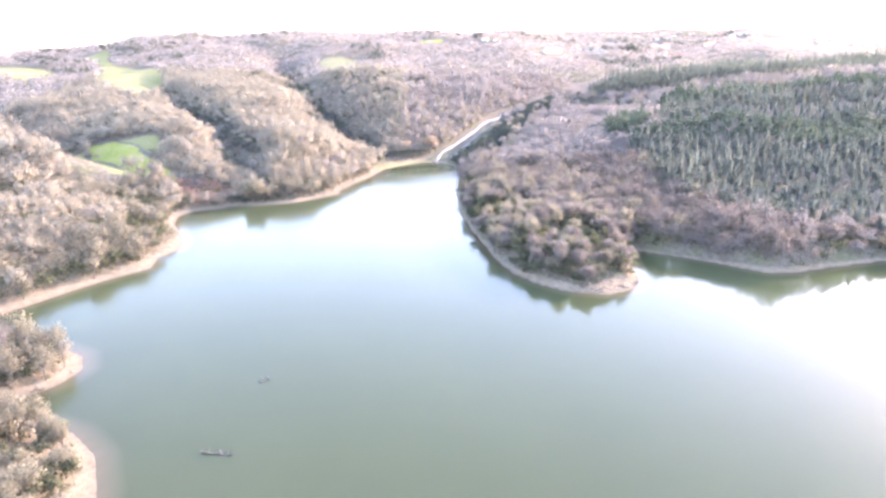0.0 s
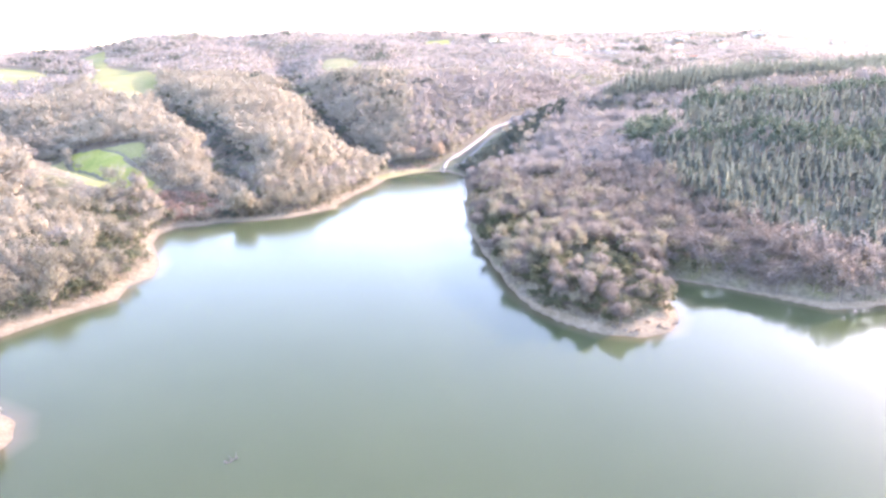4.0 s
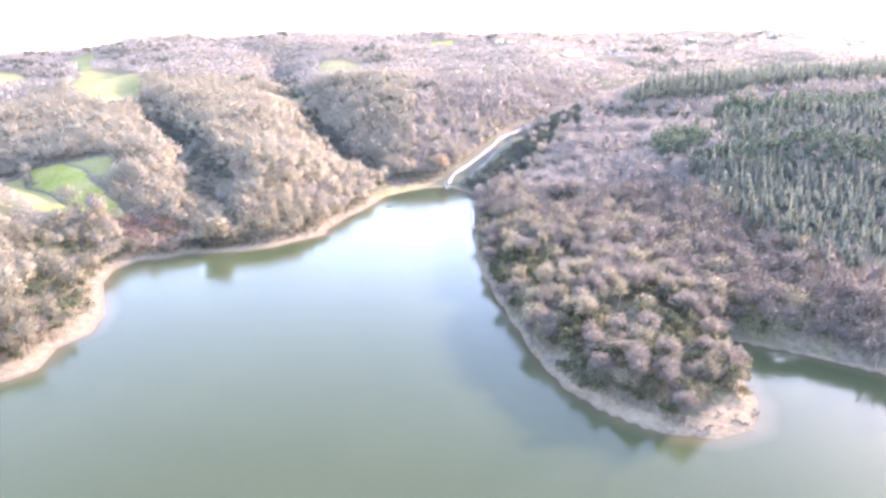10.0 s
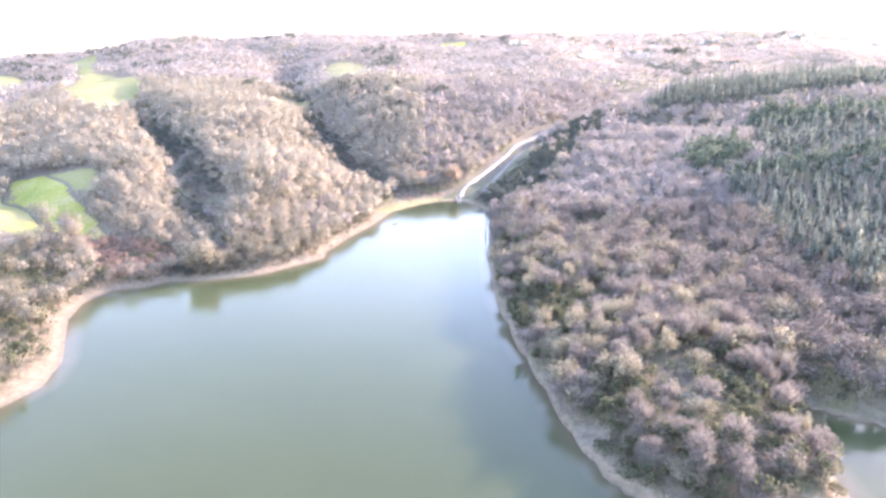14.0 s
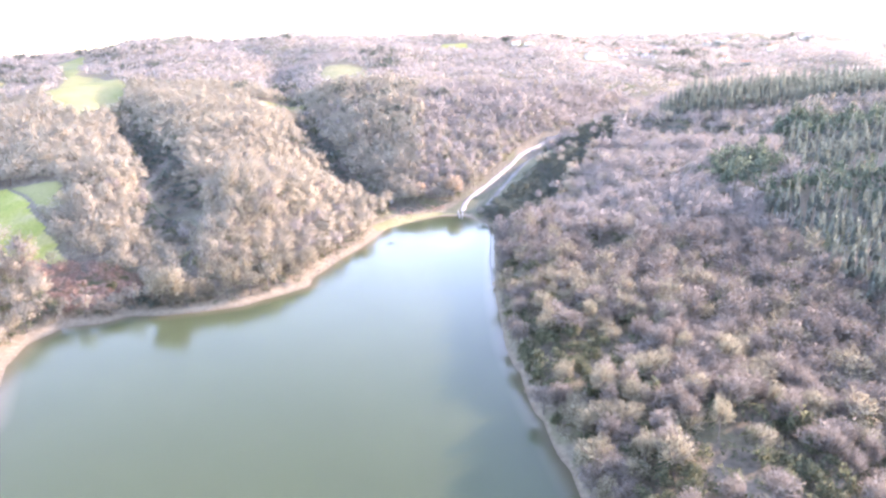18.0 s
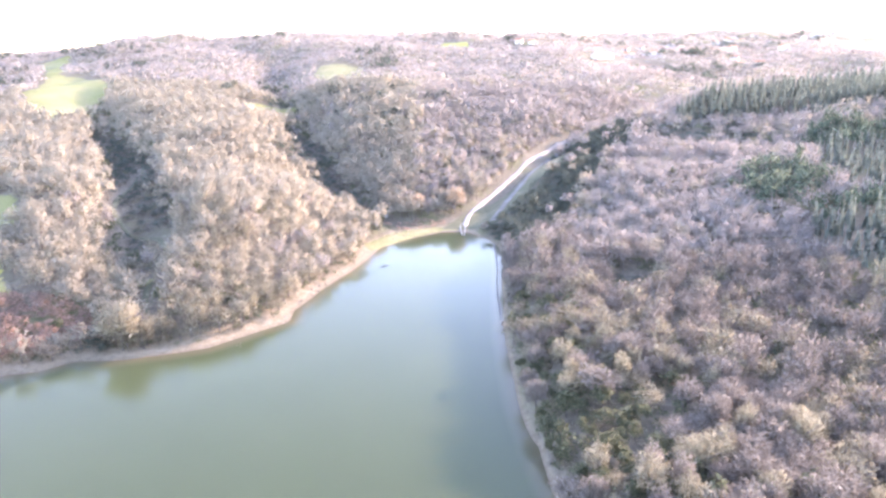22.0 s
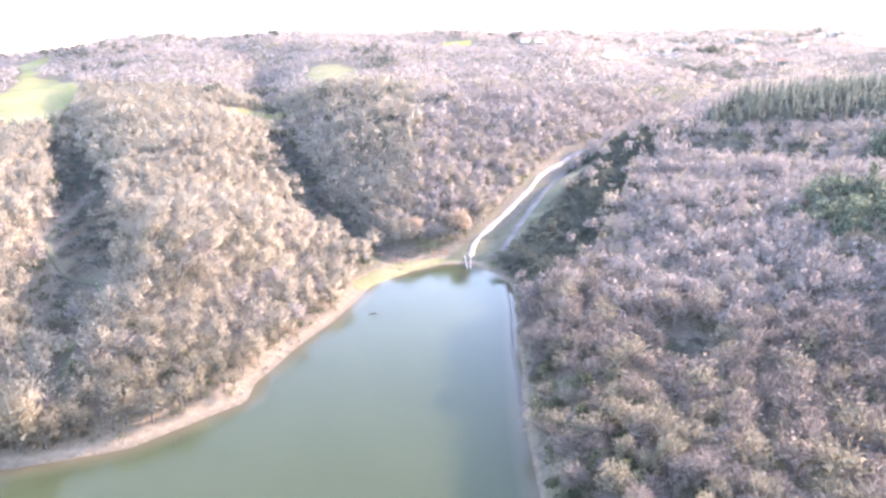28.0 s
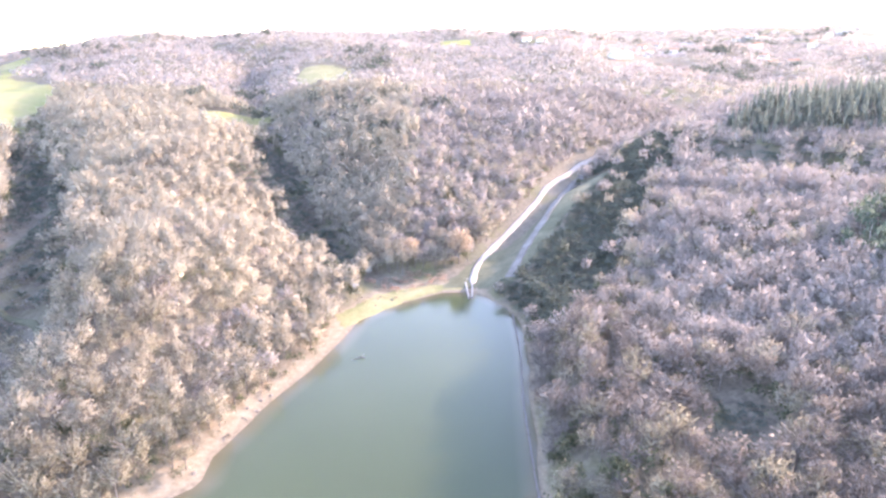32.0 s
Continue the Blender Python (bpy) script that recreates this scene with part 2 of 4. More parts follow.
# ---- the lie of the land ----
# Shore of the lake, clockwise from the south-west, in two runs.
SHORE_WEST = [(-75, -160), (-64, -20), (-52, 40), (-50, 76), (-57, 101), (-63, 113), (-71, 121), (-86, 128), (-92, 134), (-85, 141),
              (-83, 149), (-87, 157), (-97, 163), (-116, 170), (-130, 178), (-123, 189), (-114, 206), (-106, 218), (-98, 227),
              (-100, 240), (-96, 250), (-99, 264), (-105, 276), (-113, 292), (-116, 306), (-112, 318), (-103, 320), (-97, 326), (-86, 326),
              (-76, 329), (-65, 333), (-55, 343), (-47, 351), (-47.5, 360), (-45, 368), (-42, 380), (-35, 398), (-30, 416), (-27, 430), (-15, 443), (-3, 452)]
SHORE_EAST = [(7, 452), (11, 449), (18, 438), (21.5, 426), (21, 404), (18.5, 380), (17, 355), (16, 336), (16, 300), (19, 270), (22, 250),
              (25, 228), (29, 213), (35, 203), (43, 195), (54, 191.5), (63, 195), (68, 205), (69, 216), (72, 228), (76, 238), (83, 233), (92, 227),
              (103, 217), (113, 208), (122, 208), (133, 212), (157, 218), (190, 214), (222, 190), (230, 120), (190, 20), (150, -90), (60, -190)]
SHORE = np.array(SHORE_WEST + SHORE_EAST, float)


def run_points(line):
    return np.asarray(line, float)


def dist_line(x, y, line, closed=False):
    """Distance to a polyline; with heights in the third column also the height at the nearest spot."""
    p = run_points(line)
    ends = list(zip(p, np.roll(p, -1, 0))) if closed else list(zip(p[:-1], p[1:]))
    best = np.full(x.shape, 1e9)
    high = np.zeros(x.shape)
    for a, b in ends:
        d = b[:2] - a[:2]
        s = np.clip(((x - a[0]) * d[0] + (y - a[1]) * d[1]) / (d @ d), 0, 1)
        r = np.hypot(x - a[0] - s * d[0], y - a[1] - s * d[1])
        near = r < best
        best = np.where(near, r, best)
        if p.shape[1] > 2:
            high = np.where(near, a[2] + s * (b[2] - a[2]), high)
    return best, high


def inside(x, y, poly):
    p = run_points(poly)
    hit = np.zeros(x.shape, bool)
    for (ax, ay), (bx, by) in zip(p[:, :2], np.roll(p[:, :2], -1, 0)):
        cross = (ay > y) != (by > y)
        hit ^= cross & (x < (bx - ax) * (y - ay) / (by - ay + 1e-12) + ax)
    return hit


def step(a, b, v):
    s = np.clip((v - a) / (b - a), 0, 1)
    return s * s * (3 - 2 * s)


# Valley floors: x, y, height of the floor.
GULLY_WEST = [(-90, 331, 0.6), (-105, 370, 5), (-121, 420, 12), (-186, 535, 26), (-256, 655, 40), (-285, 704, 47)]
GULLY_MID = [(-22, 453, 0.5), (-48, 492, 4), (-78, 560, 15), (-112, 650, 30), (-150, 760, 44), (-190, 900, 60)]
ROAD_VALLEY = [(8, 455, 0.5), (24, 500, 5), (46, 540, 11), (86, 606, 18), (150, 690, 27), (260, 790, 34), (420, 900, 42), (700, 1000, 45)]
FIELD_DELL = [(-108, 325, 0.8), (-130, 352, 8), (-185, 390, 11), (-240, 440, 15), (-330, 520, 24), (-480, 620, 36)]
BAY_DALE = [(158, 220, 0.5), (230, 250, 8), (330, 300, 18), (480, 330, 26)]


def upland(x, y):
    """The level of the tops."""
    west = 27 + 84 * step(330, 1350, y) - 0.012 * np.abs(x + 250) - 30 * step(0.33, 0.62, -x / np.maximum(y, 300.0)) * step(700, 1300, y)
    village = 45 + 22 * step(850, 1050, y) + 44 * step(1000, 1650, y)
    east = np.where(y > 800, village, 45) + 4 * step(150, 400, x)
    east = east - 45 * step(0.42, 0.75, x / np.maximum(y, 300.0)) * step(800, 1300, y)
    w = step(60, 270, x - 0.12 * (y - 500))
    tops = west * (1 - w) + east * w
    far = step(1900, 3200, np.hypot(x, y))
    return tops * (1 - far) + 42 * far


def lumps(x, y):
    out = np.zeros(x.shape)
    for k, (ang, wave, amp) in enumerate([(0.4, 210, 3.5), (1.7, 150, 2.6), (2.6, 95, 1.7), (0.9, 61, 1.0), (2.1, 43, 0.7)]):
        out += amp * np.sin((x * math.cos(ang) + y * math.sin(ang)) * 2 * math.pi / wave + 1.7 * k + 1.3 * np.sin((y * math.cos(ang) - x * math.sin(ang)) / wave * 4 + k))
    return out


def land(x, y):
    """Height of the ground over the water."""
    x, y = np.asarray(x, float), np.asarray(y, float)
    d, _ = dist_line(x, y, SHORE, True)
    wet = inside(x, y, SHORE)
    rise = 0.12 + 0.08 * step(330, 400, y) + 0.10 * step(20, -20, x)
    rise = rise + 0.24 * step(-10, -50, x) * step(325, 350, y)
    bank = 0.17 + 0.40 * step(8, 14, x) * (1 - np.exp(-(((x - 60) / 16) ** 2 + ((y - 198) / 11) ** 2)))
    brow = 9 - 4 * step(8, 14, x)
    forms = [bank * np.minimum(d, brow) + rise * np.maximum(d - brow, 0)]
    for line, slope in ((GULLY_WEST, 0.36), (GULLY_MID, 0.33), (ROAD_VALLEY, 0.42), (FIELD_DELL, 0.26), (BAY_DALE, 0.28)):
        r, floor = dist_line(x, y, line)
        side = floor + slope * r * r / (r + 5) / (1 + r / 130) + 0.16 * r
        if line is ROAD_VALLEY:
            # The slope east of the road rises steeply at first.
            way = np.array(line, float)
            east = step(-2, 4, x - np.interp(y, way[:, 1], way[:, 0])) * step(700, 600, y) * step(430, 462, y)
            side = side * (1 - east) + (floor + 9 * (1 - np.exp(-np.maximum(r - 5, 0) / 9)) + 0.04 * r + 0.18 * np.maximum(r - 5, 0)) * east
        forms.append(side)
    forms.append(upland(x, y))
    k = 3.2
    low = np.minimum.reduce(forms)
    h = low - k * np.log(sum(np.exp(-(f - low) / k) for f in forms))
    shore = step(2, 40, d)
    h = h * shore + np.minimum(bank * d, h + 2.0) * (1 - shore)
    h = np.maximum(h, np.minimum(0.12 * d, 2.2))
    h = h + lumps(x, y) * step(15, 120, d) * (0.5 + 0.8 * step(300, 900, d))
    return np.where(wet, -0.14 * np.minimum(d, 30), h)


def link_mesh(name, V, F, mat, smooth=False, N=None):
    """One mesh object from arrays of corners and faces (all of three or all of four corners)."""
    V, F = np.asarray(V, np.float32), np.asarray(F, np.int32)
    me = bpy.data.meshes.new(name)
    me.vertices.add(len(V))
    me.vertices.foreach_set("co", V.ravel())
    me.loops.add(F.size)
    me.loops.foreach_set("vertex_index", F.ravel())
    me.polygons.add(len(F))
    me.polygons.foreach_set("loop_start", np.arange(0, F.size, F.shape[1], dtype=np.int32))
    if smooth:
        me.polygons.foreach_set("use_smooth", np.ones(len(F), bool))
    me.update(calc_edges=True)
    if N is not None:
        me.attributes.new("custom_normal", "FLOAT_VECTOR", "POINT").data.foreach_set("vector", np.asarray(N, np.float32).ravel())
    me.materials.append(mat)
    return new(name, me)


def part(name, ob, parent, label=""):
    ob.name = name
    ob.parent = parent
    return tagged(ob, label)


def grown(inner, outer, step_in, rate):
    """Stations at even steps from inner[0] to inner[1], then in growing steps out to the outer ends."""
    mid = list(np.arange(inner[0], inner[1] + 1e-6, step_in))
    for end, sign in ((outer[1], 1), (outer[0], -1)):
        at, s, more = (mid[-1] if sign > 0 else mid[0]), step_in, []
        while (end - at) * sign > 0:
            s *= rate
            at += sign * s
            more.append(at)
        mid = mid + more if sign > 0 else more[::-1] + mid
    return np.array(mid)


def grid_faces(nx, ny):
    i, j = np.meshgrid(np.arange(nx - 1), np.arange(ny - 1))
    a = (j * nx + i).ravel()
    return np.stack([a, a + 1, a + nx + 1, a + nx], 1)


GX = grown((-135, 165), (-4800, 4800), 2.5, 1.055)
GY = grown((85, 475), (-2400, 4900), 2.5, 1.045)
gx, gy = np.meshgrid(GX, GY)
gz = land(gx, gy)
ground = tagged(link_mesh("ground", np.stack([gx, gy, gz], 2).reshape(-1, 3), grid_faces(len(GX), len(GY)), M_GROUND, True),
                "wooded hills with leaf litter and a bare sandy lake shore", "ground", kind="structure")


def on_ground(x, y):
    """Height of the ground sheet itself, between its corners."""
    x, y = np.asarray(x, float), np.asarray(y, float)
    i = np.clip(np.searchsorted(GX, x) - 1, 0, len(GX) - 2)
    j = np.clip(np.searchsorted(GY, y) - 1, 0, len(GY) - 2)
    u, v = (x - GX[i]) / (GX[i + 1] - GX[i]), (y - GY[j]) / (GY[j + 1] - GY[j])
    return (gz[j, i] * (1 - u) + gz[j, i + 1] * u) * (1 - v) + (gz[j + 1, i] * (1 - u) + gz[j + 1, i + 1] * u) * v


wx, wy = np.meshgrid(np.linspace(-150, 250, 134), np.linspace(-210, 480, 231))
water = tagged(link_mesh("water", np.stack([wx, wy, 0 * wx], 2).reshape(-1, 3), grid_faces(134, 231), M_WATER, True),
               "calm turbid green reservoir water reflecting the sky", "water", kind="structure")
rim_d, _ = dist_line(wx, wy, SHORE, True)
water.data.attributes.new("off_shore", "FLOAT", "POINT").data.foreach_set("value", np.where(inside(wx, wy, SHORE), rim_d, 0.0).astype(np.float32).ravel())


def drape(name, poly, mat, lift, cell, label, category, kind="structure"):
    """A sheet over the ground inside a polygon, with its rim let into the ground."""
    p = run_points(poly)
    xs, ys = np.arange(p[:, 0].min(), p[:, 0].max() + cell, cell), np.arange(p[:, 1].min(), p[:, 1].max() + cell, cell)
    X, Y = np.meshgrid(xs, ys)
    d, _ = dist_line(X, Y, p[:, :2], True)
    inn = inside(X, Y, p)
    Z = on_ground(X, Y) + np.where(inn, np.minimum(lift, 0.04 + d * 0.1 + lift * 0.3), -0.5)
    F = grid_faces(len(xs), len(ys))
    keep = (inn | (d < cell * 0.8)).ravel()[F].all(1)
    used = np.unique(F[keep])
    back = np.full(X.size, -1)
    back[used] = np.arange(len(used))
    return tagged(link_mesh(name, np.stack([X, Y, Z], 2).reshape(-1, 3)[used], back[F[keep]], mat, True), label, category, kind=kind)


def ribbon(name, line, width, mat, lift, label, category="road"):
    """A way over the ground along a line, with sides that go down into the ground."""
    p = run_points(line)
    dense = np.concatenate([a + (b - a) * np.linspace(0, 1, max(2, int(np.hypot(*(b - a)) / 3)), endpoint=False)[:, None] for a, b in zip(p[:-1], p[1:])] + [p[-1:]])
    for _ in range(3):
        dense[1:-1] = (dense[:-2] + 2 * dense[1:-1] + dense[2:]) / 4
    t = np.gradient(dense, axis=0)
    n = np.stack([-t[:, 1], t[:, 0]], 1) / np.hypot(t[:, 0], t[:, 1])[:, None]
    wob = 1 + 0.12 * np.sin(np.arange(len(dense)) * 0.9) + 0.08 * np.sin(np.arange(len(dense)) * 2.3)
    rows = []
    for off, dz in ((-0.5, -0.6), (-0.47, 0.0), (-0.2, 0.06), (0.2, 0.06), (0.47, 0.0), (0.5, -0.6)):
        q = dense + n * (off * width * wob)[:, None]
        rows.append(np.c_[q, np.maximum(on_ground(q[:, 0], q[:, 1]), on_ground(dense[:, 0], dense[:, 1]) - 0.3) + lift + dz])
    V = np.stack(rows, 1)
    return tagged(link_mesh(name, V.reshape(-1, 3), grid_faces(6, len(dense)), mat, True), label, category, kind="structure")


# ---- fields, road and tracks ----
CROP_POLY = [(-128, 353), (-150, 352), (-177, 386), (-202, 406), (-217, 433), (-198, 431), (-174, 407), (-160, 391), (-142, 370)]
FIELD_EDGE = [(-146, 336), (-158, 326), (-176, 330), (-215, 372), (-236, 410), (-219, 432), (-205, 407), (-179, 388), (-152, 353)]
CROP_LOW = [(-147, 341), (-160, 338), (-197, 384), (-222, 415), (-218, 431), (-205, 407), (-179, 388), (-152, 353)]
MEADOW_A = [(-231, 596), (-246, 640), (-271, 721), (-300, 752), (-337, 803), (-361, 812), (-405, 900), (-445, 990), (-475, 960), (-440, 915), (-405, 850), (-372, 800), (-345, 735), (-322, 676), (-282, 620), (-242, 578)]
MEADOW_B = [(-382, 729), (-427, 795), (-520, 840), (-620, 880), (-640, 820), (-520, 750), (-400, 700)]
CROP_TOP = [(-199, 432), (-168, 422), (-154, 402), (-158, 391), (-174, 407)]
MEADOW_C = [(-8, 1062), (32, 1050), (26, 1008), (-2, 1014)]
MEADOW_D = [(-126, 830), (-102, 848), (-73, 815), (-72, 745), (-96, 728), (-117, 773)]
POND_MEADOW = [(-165, 640), (-120, 648), (-112, 688), (-130, 702), (-170, 668)]
INLET_BRUSH = [(-106, 327), (-118, 322), (-128, 336), (-142, 346), (-124, 354), (-100, 347), (-97, 333)]
HEAD_BRUSH = [(-26, 450), (-12, 452), (0, 460), (-2, 468), (-14, 464), (-28, 458)]
VILLAGE_FIELD = [(150, 880), (215, 870), (250, 930), (215, 960), (170, 940)]
EAST_FIELD = [(620, 1200), (900, 1150), (1150, 1300), (900, 1450), (650, 1400)]
EAST_FIELD_FAR = [(700, 1700), (1300, 1600), (1700, 1900), (1200, 2200), (800, 2000)]
ROAD_LINE = [(8, 458), (9, 469), (12, 477), (20, 495), (30, 514), (41, 537), (45, 548), (55, 567), (68, 587), (79, 600), (92, 619)]
TRACK_LINE = [(20, 453), (23, 463), (28, 479), (38, 501), (47, 524), (53, 543), (63, 569), (75, 588)]
GULLY_TRACK = [(-81, 338), (-86, 346), (-91, 354), (-94, 366), (-91, 376), (-96, 387), (-105, 401), (-120, 409), (-130, 419), (-139, 445), (-150, 515)]
GRASS_PATH = [(-112, 369), (-104, 370), (-93, 366)]
FLAT_POLY = [(-4, 454), (8, 454), (20, 447), (29, 462), (44, 494), (62, 526), (80, 556), (70, 562), (50, 536), (34, 505), (20, 488), (6, 472)]
SCRUB_SLOPE = [(13, 440), (17, 450), (28, 470), (39, 494), (50, 512), (62, 548), (74, 574), (90, 594), (112, 620), (128, 604), (116, 568), (107, 550), (94, 532), (78, 496), (64, 463), (50, 435), (38, 415), (28, 408), (22, 412)]
OAK_GAP = [(44, 342), (52, 366), (61, 361), (55, 344)]
COVE_SCRUB = [(-98, 326.5), (-90, 327), (-90, 334), (-97, 335)]
SHORE_GRASS = [(-31, 421), (-25, 430), (-14, 443.5), (-3, 452.5), (5, 453.5), (3, 460), (-10, 456), (-24, 448), (-35, 430)]

drape("field_1", CROP_POLY, M_CROP, 0.25, 2.5, "bright green field of young crop among woods", "field")
drape("field_2", CROP_LOW, M_PASTURE, 0.25, 2.5, "yellow-green pasture strip below the crop field", "field")
drape("field_11", CROP_TOP, M_PASTURE, 0.2, 2.5, "pale grassy strip above the crop field", "field")
drape("field_3", MEADOW_A, M_PASTURE, 0.6, 8, "long pale green meadow on the hillside", "field")
drape("field_4", MEADOW_B, M_PASTURE, 0.8, 10, "pale green hill meadow", "field")
drape("field_5", MEADOW_C, M_CROP, 1.0, 8, "small bright green field near the skyline", "field")
drape("field_6", MEADOW_D, M_SHORE_GRASS, 0.8, 8, "pale dry grass clearing on the hill", "field")
drape("field_7", POND_MEADOW, M_PASTURE, 0.4, 4, "small grassy clearing in a gully", "field")
drape("field_8", VILLAGE_FIELD, M_EARTH, 0.8, 8, "bare brown field below the village", "field")
drape("field_9", EAST_FIELD, M_STUBBLE, 1.0, 15, "pale open field in the distance", "field")
drape("field_10", EAST_FIELD_FAR, M_STUBBLE, 1.5, 25, "pale open farmland in the distance", "field")
drape("shore_grass", SHORE_GRASS, M_SHORE_GRASS, 0.10, 1.5, "dry yellowish grass on the flat head of the lake", "grass")
drape("valley_flat", FLAT_POLY, M_MUD_SHADED, 0.12, 2.0, "damp muddy grass flat at the head of the lake, darkened for shade", "ground")
ribbon("road", ROAD_LINE, 2.3, M_ROAD, 0.30, "white chalky dirt road climbing the valley")
ribbon("gravel_track", TRACK_LINE, 3.2, M_GRAVEL_SHADED, 0.25, "grey gravel track beside the valley road, shade put into its colour")
ribbon("forest_track", GULLY_TRACK, 1.9, M_MUD_SHADED, 0.25, "narrow dirt track up a wooded gully")
ribbon("grass_path", GRASS_PATH, 3.4, M_SHORE_GRASS, 0.30, "short grassy path between bushes", "path")
DITCH_LINE = [(-142, 348), (-153, 352), (-178, 386), (-203, 406), (-219, 432)]
ribbon("field_ditch", DITCH_LINE, 2.2, M_MUD_SHADED, 0.32, "brown overgrown ditch between two fields", "ditch")
OPEN = [FIELD_EDGE, CROP_POLY, CROP_TOP, CROP_LOW, MEADOW_A, MEADOW_B, MEADOW_C, POND_MEADOW, VILLAGE_FIELD, EAST_FIELD, EAST_FIELD_FAR, FLAT_POLY, SHORE_GRASS, INLET_BRUSH, HEAD_BRUSH, OAK_GAP, MEADOW_D, ROAD_LINE[1:-1] + [(84, 592)] + TRACK_LINE[::-1]]
WAYS = [(ROAD_LINE, 3.5), (TRACK_LINE, 3.6), (GULLY_TRACK, 2.4), (GRASS_PATH, 3.0)]

# ---- trees ----
rng = np.random.default_rng(7)


def unit(v):
    return v / np.maximum(np.linalg.norm(v, axis=1, keepdims=True), 1e-9)


def sprigs(base, tip, width, flare, r):
    """Slim three-cornered twigs or leaf sprays from base to tip; flare of them widen outwards."""
    n = len(base)
    side = unit(np.cross(tip - base, r.normal(size=(n, 3)))) * (width * r.uniform(0.6, 1.4, n))[:, None]
    wide = r.random(n) < flare
    a = np.where(wide[:, None], base, base - side)
    b = np.where(wide[:, None], tip - side, base + side)
    c = np.where(wide[:, None], tip + side, tip)
    return np.stack([a, b, c], 1).reshape(-1, 3), np.arange(3 * n).reshape(-1, 3)


def stem(a, b, ra, rb, sides=4):
    """A tapered limb from a to b."""
    a, b = np.asarray(a, float), np.asarray(b, float)
    d = (b - a) / np.linalg.norm(b - a)
    u = np.cross(d, (0.3, 0.9, 0.2))
    u /= np.linalg.norm(u)
    v = np.cross(d, u)
    ang = np.arange(sides) * 2 * math.pi / sides
    ring = np.cos(ang)[:, None] * u + np.sin(ang)[:, None] * v
    V = np.concatenate([a + ring * ra, b + ring * rb])
    i = np.arange(sides)
    k = (i + 1) % sides
    F = np.concatenate([np.stack([i, k, k + sides], 1), np.stack([i, k + sides, i + sides], 1)])
    return V, F


def rounded(V, F, spire=False, grain=0.35):
    """Turns the sprays of a crown outwards and gives them the soft normals of the whole crown."""
    N = V * np.array([1, 1, 0]) if spire else (V - np.array([0, 0, 0.40])) * np.array([1, 1, 1.9])
    N = unit(unit(N) + np.array([0, 0, 0.9 if spire else 0.45]))
    face = np.cross(V[F[:, 1]] - V[F[:, 0]], V[F[:, 2]] - V[F[:, 0]])
    back = (face * N[F].mean(1)).sum(1) < 0
    F = np.where(back[:, None], F[:, [0, 2, 1]], F)
    own = unit(np.where(back[:, None], -face, face))
    return V, F, unit(N + grain * np.repeat(own, 3, 0))


def joined(pieces):
    Vs, Fs, n = [], [], 0
    for V, F in pieces:
        Vs.append(V)
        Fs.append(F + n)
        n += len(V)
    return np.concatenate(Vs), np.concatenate(Fs)


def dome_dirs(n, r, low=-0.25):
    z = r.uniform(low, 1.0, n)
    a = r.uniform(0, 2 * math.pi, n)
    q = np.sqrt(1 - z * z)
    return np.stack([q * np.cos(a), q * np.sin(a), z], 1)


def oak_crown(n, width, seed, fuzz=0.65, flare=0.3, grain=0.3, reach=1.0, deep=0.55):
    """Bare crown for a tree 1 high and 1 in radius: a lumpy dome of rising branches with a fuzz of small twigs."""
    r = np.random.default_rng(seed)
    d = dome_dirs(n, r, -0.3)
    lobes = dome_dirs(8, r, 0.05)
    lump = 0.66 + 0.40 * np.clip((d @ lobes.T).max(1), 0, 1) ** 8
    rad = np.array([1.0, 1.0, 0.46])
    mid = np.array([0, 0, 0.52])
    small = r.random(n) < fuzz
    out = lump * np.where(small, r.uniform(deep, 1.06, n), r.uniform(0.85, 1.05, n))
    tip = mid + d * rad * out[:, None]
    away = unit(d + 0.9 * r.normal(size=(n, 3)) + np.array([0, 0, 0.6])) * rad
    base = np.where(small[:, None], tip - away * (reach * r.uniform(0.12, 0.26, n))[:, None], mid + d * rad * (lump * r.uniform(0.25, 0.6, n))[:, None] - np.array([0, 0, 0.08]))
    return rounded(*sprigs(base, tip, width * np.where(small, 1.0, 0.5), flare, r), grain=grain)


def oak_wood(seed, limbs, sides):
    """Trunk and main limbs, for a tree 1 high and 1 in radius."""
    r = np.random.default_rng(seed)
    out = [stem((0, 0, -0.08), (0.02, 0.01, 0.45), 0.055, 0.035, sides)]
    for k in range(limbs):
        a = k * 2.4 + r.uniform(-0.4, 0.4)
        z = r.uniform(0.22, 0.42)
        m = (0.33 * math.cos(a), 0.33 * math.sin(a), z + 0.18)
        out.append(stem((0, 0, z), m, 0.028, 0.02, 3))
        e = (0.75 * math.cos(a + 0.2), 0.75 * math.sin(a + 0.2), z + 0.36)
        out.append(stem(m, e, 0.02, 0.008, 3))
    return joined(out)


def bush_crown(n, width, seed):
    """Leafy evergreen crown, 1 high and 1 in radius, of small leaf sprays in clumps."""
    r = np.random.default_rng(seed)
    knots = dome_dirs(9, r, -0.1) * r.uniform(0.35, 0.75, 9)[:, None]
    own = knots[r.integers(0, 9, n)]
    d = dome_dirs(n, r, -0.4)
    at = own + d * r.uniform(0.22, 0.42, n)[:, None]
    tip = at + unit(r.normal(size=(n, 3))) * 0.16
    V, F = sprigs(at, tip, width, 0.5, r)
    return rounded(V * np.array([1, 1, 0.5]) + np.array([0, 0, 0.45]), F)


